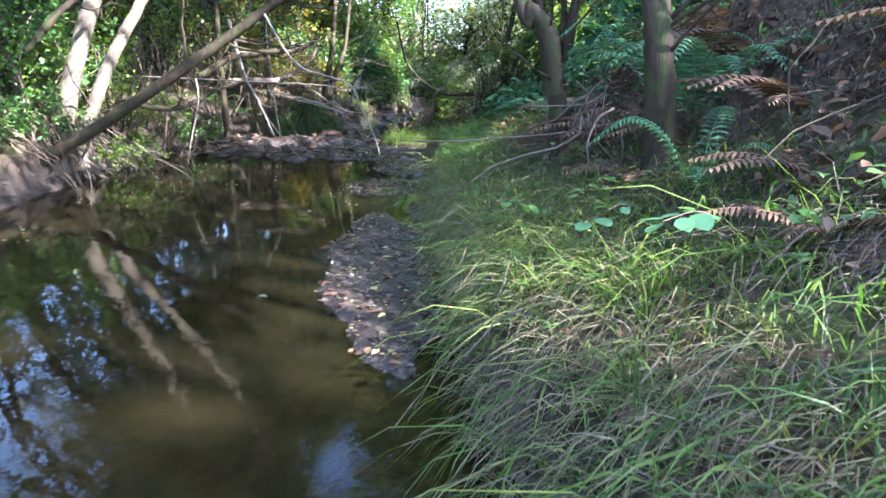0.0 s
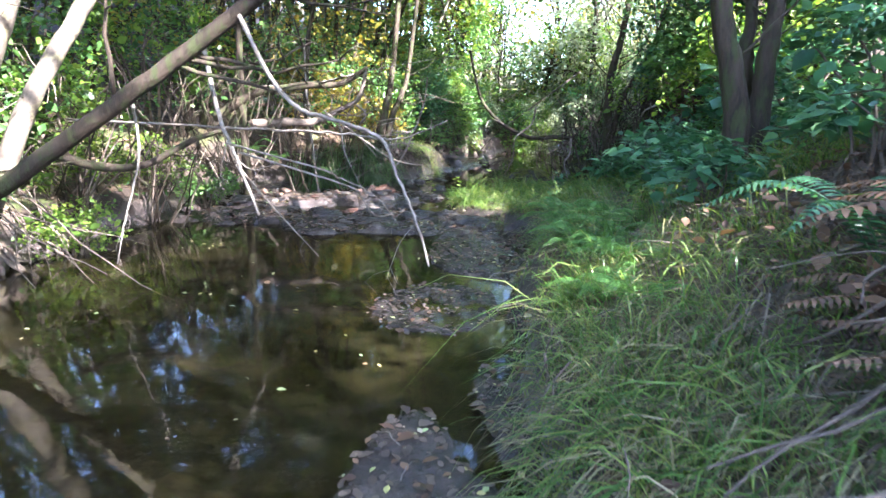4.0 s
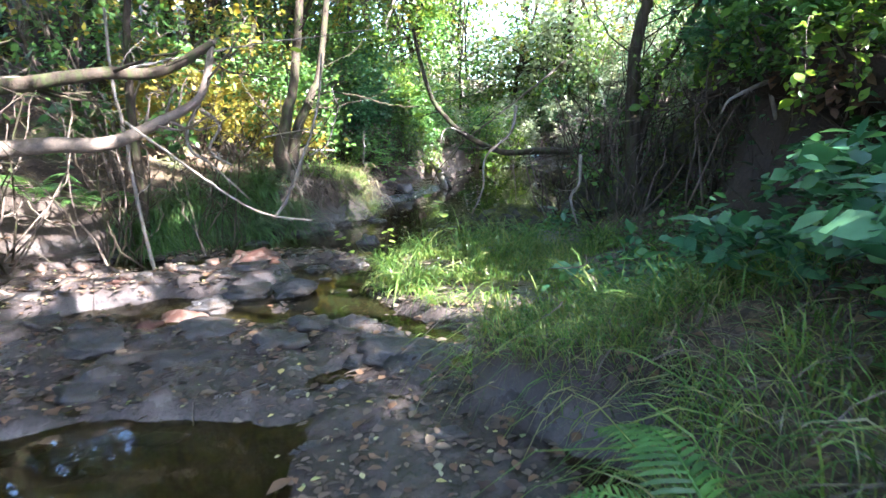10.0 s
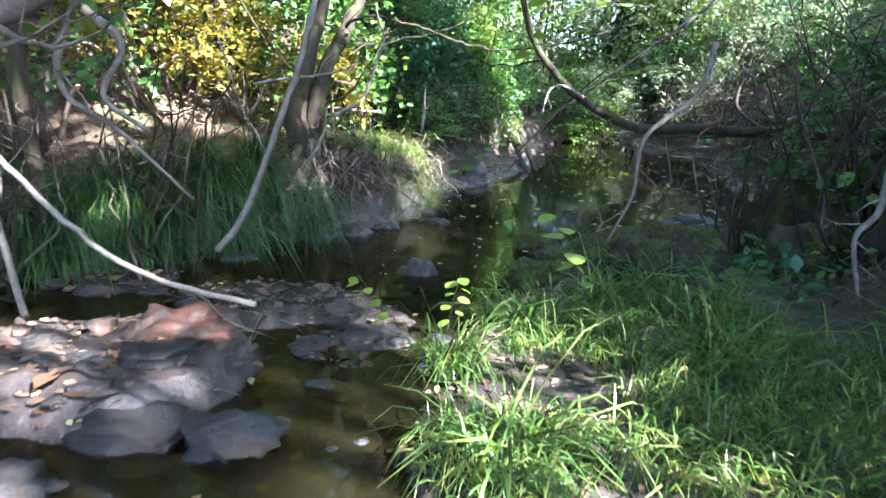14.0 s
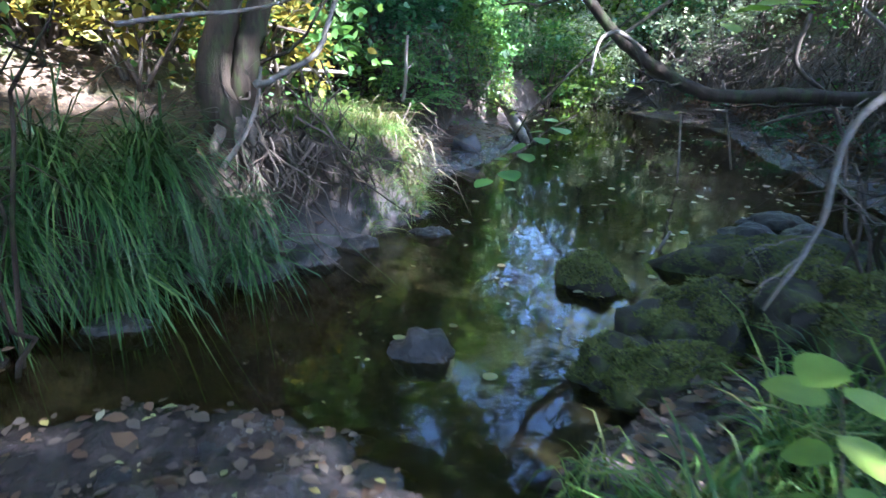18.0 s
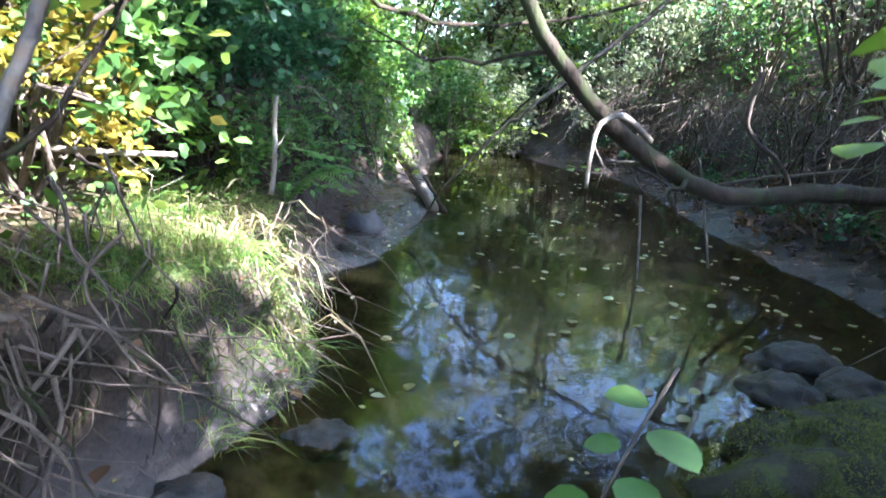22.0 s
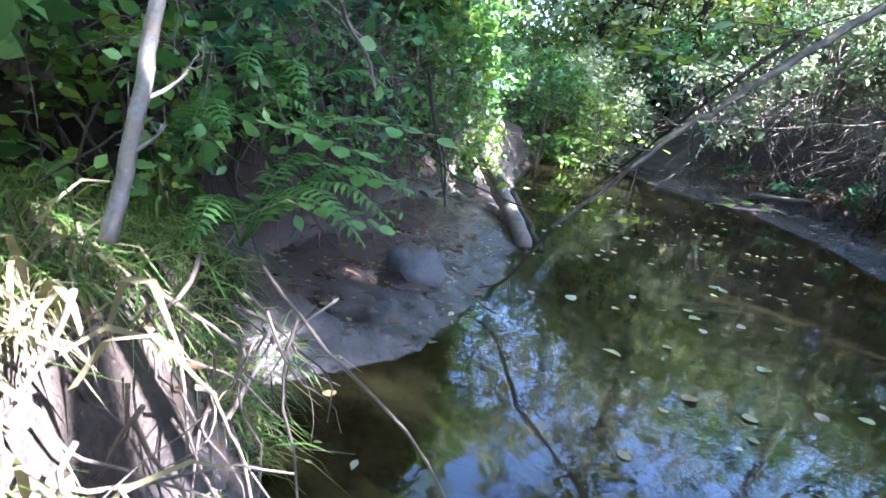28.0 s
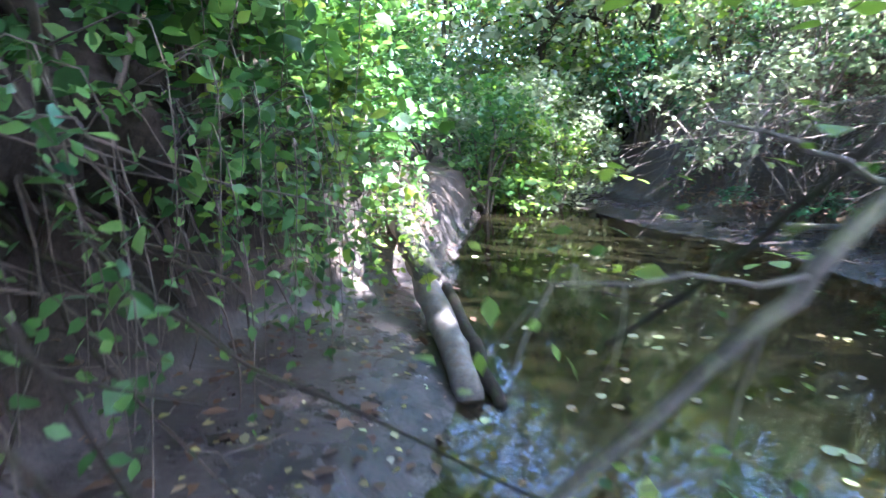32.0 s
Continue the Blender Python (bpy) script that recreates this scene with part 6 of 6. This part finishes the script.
for x, y, r, h in ((-0.9, 7.75, 0.15, 0.13), (-0.35, 7.45, 0.13, 0.12), (-1.5, 7.6, 0.16, 0.12), (0.1, 7.75, 0.11, 0.10), (-0.45, 8.75, 0.13, 0.11), (-1.0, 8.4, 0.12, 0.10)):
    stone("riffle_rock", "rough dark bluish wet rock in the riffle", x, y, r, h, ROCK_WET, 1.4, 4, rough=0.6, z=0.0)
for k in range(12):
    a = np.random.default_rng(900 + k)
    x, y = a.normal(-1.35, 0.30) if k % 3 else a.normal(-2.5, 0.45), a.normal(9.35, 0.16)
    stone("clay_clod", "crumbled pink clay clod in the sun", x, y, a.uniform(0.025, 0.075), a.uniform(0.03, 0.08), CLAY, a.uniform(1.0, 1.7), 2, rough=0.9)
stone("mud_block", "grey angular rock on the muddy shore", 0.58, 15.74, 0.105, 0.17, SLATE, 1.25, 2, rough=0.9, smooth=False)
g = np.random.default_rng(5)
for k in range(150):
    x, y = g.uniform(-2.9, 0.8), g.uniform(6.2, 10.5)
    if x > float(right_of(y)) - 0.05:
        continue
    r = float(np.exp(g.normal(-2.85, 0.5)))
    stone("riffle_stone", "dark wet stone in the riffle", x, y, r, r * 0.6, ROCK_WET, g.uniform(1.0, 1.6), 3, rough=0.7, z=float(height(x, y)) - 0.25 * r)

# weathered log half sunk in the mud
t = thing("weathered_log", 1.50, 16.98, 0.02, "weathered grey log with a split end half sunk in the mud", "log")
part("wood", tube([(1.50, 16.98, 0.02), (1.47, 17.6, 0.16), (1.42, 18.4, 0.33), (1.36, 19.4, 0.55), (1.28, 20.4, 0.80)], 0.065, 0.11, 11, 26, 0.003, 0.08), DEADWOOD, t, smooth=True)
part("split_end", tube([(1.62, 16.92, -0.01), (1.60, 17.35, 0.10), (1.55, 17.95, 0.23)], 0.03, 0.045, 7, 10, 0.01, 0.1), BARK, t, smooth=True)
part("moss_cap", tube([(1.44, 17.95, 0.28), (1.41, 18.6, 0.41), (1.36, 19.3, 0.57)], 0.07, 0.10, 9, 12, 0.01, 0.1), MOSS_ROCK, t, smooth=True)


def root_curtain(label, x0, y0, x1, y1, top, n, drop, name="root_curtain", material=ROOT, out=(0.1, 0.0), r=0.009):
    """Bare roots that hang down an undercut bank."""
    t = thing(name, x0, y0, float(height(x0, y0)), label, "roots")
    for b in range(max(1, n // 12)):
        some = []
        for k in range(12):
            u = rng.uniform(0, 1)
            a = np.array([x0 + (x1 - x0) * u + rng.normal(0, 0.08), y0 + (y1 - y0) * u + rng.normal(0, 0.08), top + rng.normal(0, 0.12)])
            L = drop * rng.uniform(0.4, 1.1)
            q = r * rng.uniform(0.4, 1.4)
            way = np.array([out[0] * rng.uniform(0, 1) * L, out[1] * rng.uniform(0, 1) * L, -L / 4])
            pts = [a]
            for j in range(4):
                way = way + rng.normal(0, 0.14 * L, 3) * [1, 1, 0.55]
                pts.append(pts[-1] + way * rng.uniform(0.7, 1.2))
            some.append(tube(pts, q, q * 0.3, 5, 11, 0.006))
        tagged(part("strand", join(some), material, t, smooth=True), kind="stuff")
    return t


root_curtain("pale roots hanging from the undercut bank", -3.3, 8.1, -2.6, 8.7, 1.9, 24, 1.2, material=BARK, out=(0.05, -0.25), r=0.008)
root_curtain("pale tangled roots on the sunlit shore", -3.7, 9.1, -3.0, 9.9, 0.75, 24, 0.5, material=BARK_PALE, out=(0.05, -0.1), r=0.007)
root_curtain("roots hanging under the double alder", -1.2, 12.2, -0.6, 12.7, 0.9, 60, 0.6, material=ROOT, out=(0.06, -0.06), r=0.007)
root_curtain("tangled grey roots of the double alder on the bank face", -1.0, 11.85, -0.45, 12.35, 0.68, 36, 0.55, material=ROOT, out=(0.07, -0.07), r=0.008)
root_curtain("dark roots of the double alder on the bank face", -1.1, 11.9, -0.4, 12.5, 0.60, 60, 0.5, material=BARK, out=(0.06, -0.06), r=0.010)
root_curtain("tangled dead twigs under the slanting trunks", -4.6, 4.0, -3.5, 4.9, 0.65, 60, 0.7, material=ROOT, out=(0.5, -0.5), r=0.008)
root_curtain("roots hanging before the dark hollow", 3.1, 8.3, 3.8, 10.2, 1.6, 24, 0.8, material=BARK, out=(-0.3, 0.1), r=0.007)
for k in range(7):
    y = 13.4 + 1.5 * k
    x = float(right_of(y)) + 1.15
    root_curtain("brown roots and dead twigs hanging on the steep bank", x, y - 0.8, x + 0.1, y + 0.8, 1.35 + 0.1 * (k % 3), 36, 1.0, out=(-0.35, -0.2), r=0.008)
root_curtain("dark roots hanging in the dark undercut bank", -0.3, 15.2, 0.4, 17.0, 1.1, 48, 0.7, out=(0.2, -0.05), r=0.005)
root_curtain("brown roots matted on the bank face", -0.15, 13.0, 0.05, 14.2, 0.5, 60, 0.4, out=(0.25, -0.1), r=0.005)
root_curtain("brown roots matted on the back of the hollow", -0.9, 14.8, 0.1, 16.6, 1.05, 84, 0.8, material=BARK, out=(0.25, -0.2), r=0.008)
root_curtain("dark roots under the grassy tussock edge", 0.75, 7.0, 1.5, 6.45, 0.33, 48, 0.3, out=(-0.1, -0.15), r=0.004)
root_curtain("brown roots hanging on the fern slope", 1.2, -0.2, 1.5, 1.6, 1.05, 72, 0.6, out=(-0.12, -0.05))
root_curtain("brown twigs tangled on the fern slope", 1.9, -1.8, 2.5, 1.5, 1.7, 72, 0.9, material=BARK, out=(-0.3, -0.2), r=0.006)
root_curtain("bare roots hanging from the grassy bank face", 0.25, -2.2, 0.40, 2.2, 0.42, 60, 0.35, out=(-0.06, 0), r=0.004)

# thickets of bare dead twigs
for x, y, r, h in ((3.0, 9.9, 0.7, 1.5), (3.3, 9.0, 0.6, 1.3), (2.9, 10.6, 0.8, 1.8), (3.4, 10.9, 1.0, 2.2), (2.6, 11.6, 0.8, 1.8), (4.2, 11.8, 1.2, 2.4), (-3.4, 9.6, 0.9, 2.0), (-2.5, 10.2, 0.8, 1.8), (-1.8, 10.8, 0.7, 1.6), (5.6, 14.5, 0.9, 1.8), (5.9, 16.5, 0.9, 1.8), (6.0, 18.6, 0.9, 1.7), (-3.6, 7.2, 0.8, 2.0), (6.2, 20.5, 1.0, 1.8), (-4.0, 6.2, 0.9, 1.8)):
    z = float(height(x, y))
    t = thing("dead_brush", x, y, z, "tangle of bare grey-brown dead twigs", "brushwood")
    for k in range(16):
        a = rng.uniform(0, 2 * np.pi)
        b = np.array([x + rng.normal(0, 0.15), y + rng.normal(0, 0.15), z - 0.05])
        e = np.array([x + math.cos(a) * r * rng.uniform(0.3, 1), y + math.sin(a) * r * rng.uniform(0.3, 1), z + h * rng.uniform(0.3, 1)])
        m = (b + e) / 2 + rng.normal(0, 0.2, 3) * r + [0, 0, 0.1 * h]
        tw = [tube([b, m, e], 0.012, 0.004, 5, 8, 0.02)]
        for j in range(5):
            s = b + (e - b) * rng.uniform(0.35, 1) + [0, 0, 0.12 * h]
            f = s + rng.normal(0, 0.22, 3) * r
            tw.append(tube([s, (s + f) / 2 + rng.normal(0, 0.03, 3), f], 0.005, 0.002, 4, 5))
        part("twig", join(tw), (BARK, ROOT, BARK)[k % 3], t, smooth=True)

# ---------------------------------------------------------------- leaves on the water, litter on the mud
g = np.random.default_rng(17)
kinds = [mesh_of("floating_leaf", *leaves(np.zeros((1, 3)), s, BROAD, 1.0, dirs=np.array([[0.0, 1.0, 0.0]]), spread=0.0), FALLEN) for s in (0.045, 0.055, 0.065, 0.075, 0.05)]
made = 0
while made < 190:
    y = g.uniform(10.6, 20.5)
    x = g.uniform(-0.6, 5.0) if g.uniform() < 0.75 else g.uniform(1.5, 4.5)
    if height(x, y) > -0.03 or (x < 1.0 and g.uniform() < 0.45):
        continue
    o = new("floating_leaf", kinds[made % 5])
    o.location = (x, y, 0.006)
    o.rotation_euler = (g.normal(0, 0.06), g.normal(0, 0.06), g.uniform(0, 6.3))
    tagged(o, "pale fallen leaf floating on the dark water", "leaf", "leaves on the pool")
    made += 1


def lying(p, size, material, name, label):
    d = rng.normal(0, 1, (len(p), 3)) * [1, 1, 0.15]
    return solo(name, leaves(p + [0, 0, 0.012], size, OVATE, 0.85, dirs=d), material, label, "leaf litter", "stuff", at=(0, 0, 0))


p = scatter(2400, -3.6, 4.6, -3, 20, lambda x, y, z: z < -0.03, 41)
p[:, 2] = -0.004
lying(p[vnoise(p[:, 0] * 1.2, p[:, 1] * 1.2, 77) > 0.25], 0.035, FALLEN, "drifting_leaves", "small pale leaves drifting on the water")
p = scatter(5200, -3.0, 2.6, -2.5, 18, lambda x, y, z: (z > 0.0) & (z < 0.20), 42)
lying(p, 0.034, FALLEN, "fallen_leaves", "pale and yellow fallen leaves on the mud")
p = scatter(20000, -3.5, 6.2, -2.5, 20, lambda x, y, z: (z > -0.01) & (z < 0.6), 43)
lying(p, 0.05, BROWN_LEAF, "leaf_litter", "brown leaf litter on mud and bank")
p = scatter(9000, 0.2, 6.5, -4, 22, lambda x, y, z: z > 0.3, 44)
lying(p, 0.06, BROWN_LEAF, "leaf_litter", "brown leaf litter on the shaded slope")
p = scatter(7000, -7, 1.5, -4, 22, lambda x, y, z: z > 0.3, 45)
lying(p, 0.06, BROWN_LEAF, "leaf_litter", "brown leaf litter on the wooded bank")

# twigs lying on the mud
for k in range(140):
    y = g.uniform(-1.5, 17.3)
    x = g.uniform(-0.5, 0.6) if y < 6 else (g.uniform(-2.4, 0.8) if y < 10 else g.uniform(0.2, 1.3))
    z = float(height(x, y))
    if not -0.005 < z < 0.3:
        continue
    a, L = g.uniform(0, 6.3), g.uniform(0.08, 0.35)
    d = np.array([math.cos(a), math.sin(a)]) * L / 2
    q = [(x - d[0], y - d[1], float(height(x - d[0], y - d[1])) + 0.006), (x + g.normal(0, 0.02), y + g.normal(0, 0.02), z + 0.014), (x + d[0], y + d[1], float(height(x + d[0], y + d[1])) + 0.006)]
    solo("twig", tube(q, 0.004, 0.002, 5, 7, 0.02), (ROOT, DEADWOOD, BARK)[k % 3], "small dead twig lying on the mud", "twig", group="twigs on the mud", smooth=True, at=q[0])

# ---------------------------------------------------------------- added woods overhead
g = np.random.default_rng(33)
# unseen crowns added to screen skylight and darken what the water mirrors
roof = []
for k in range(112):
    # over the creek and the left bank; the right bank lies open to the sky
    col, row = k % 7, k // 7
    gy = 1.0 + 2.1 * row + g.uniform(-0.9, 0.9)
    lft, rgt = float(left_of(min(gy, 29))), float(right_of(min(gy, 29)))
    gx = lft - 5.0 + (rgt - lft + 6.0) * (col + 0.5) / 7 + g.uniform(-0.7, 0.7)
    if gy < 18 or col < 3:
        roof.append((gx, gy, g.uniform(6.0, 11.0) + 0.08 * gy, col < 5))
roof += [(8.0, 18.5, 6.8, False), (9.4, 20.0, 7.6, False), (7.2, 16.8, 6.2, False), (10.4, 21.4, 8.4, False), (8.8, 17.6, 8.2, False), (6.8, 19.4, 7.4, False),
         (-4.0, 12.5, 5.3, True), (-3.2, 14.5, 5.6, True), (-5.0, 15.0, 6.2, True), (-2.5, 16.5, 6.5, True), (-4.5, 17.5, 7.0, True), (-6.0, 13.0, 6.0, True), (-1.5, 18.5, 7.0, True)]
for k, (gx, gy, high, left) in enumerate(roof):
    lft, rgt = float(left_of(min(gy, 29))), float(right_of(min(gy, 29)))
    foot = (min(gx, lft) - g.uniform(1.5, 4.0) - 1.2, gy + g.uniform(-0.8, 0.8)) if left else (max(gx, rgt + 4.0) + g.uniform(1.5, 4.0), gy + g.uniform(-0.8, 0.8))
    z = float(height(*foot))
    t = thing("tree", foot[0], foot[1], z, "added tall slim alder whose crown screens the sky over the creek", "tree", "alders whose crowns meet over the creek")
    part("trunk", tube([(foot[0], foot[1], z - 0.1), (foot[0], foot[1], high * 0.55), (foot[0] * 0.5 + gx * 0.5, gy, high * 0.9), (gx, gy, high + 0.4)], 0.085, 0.025, 7, 12, 0.003), (BARK, BARK_PALE)[k % 3 == 0], t, smooth=True)
    p = shade_crown(gx, gy, high, 1.8, 1500, 400 + k)
    if len(p):
        part("crown", leaves(p, 0.19, LEAFLET, 0.4), (GREEN, LIME, LIME, PALE_HAZE)[k % 4], t)
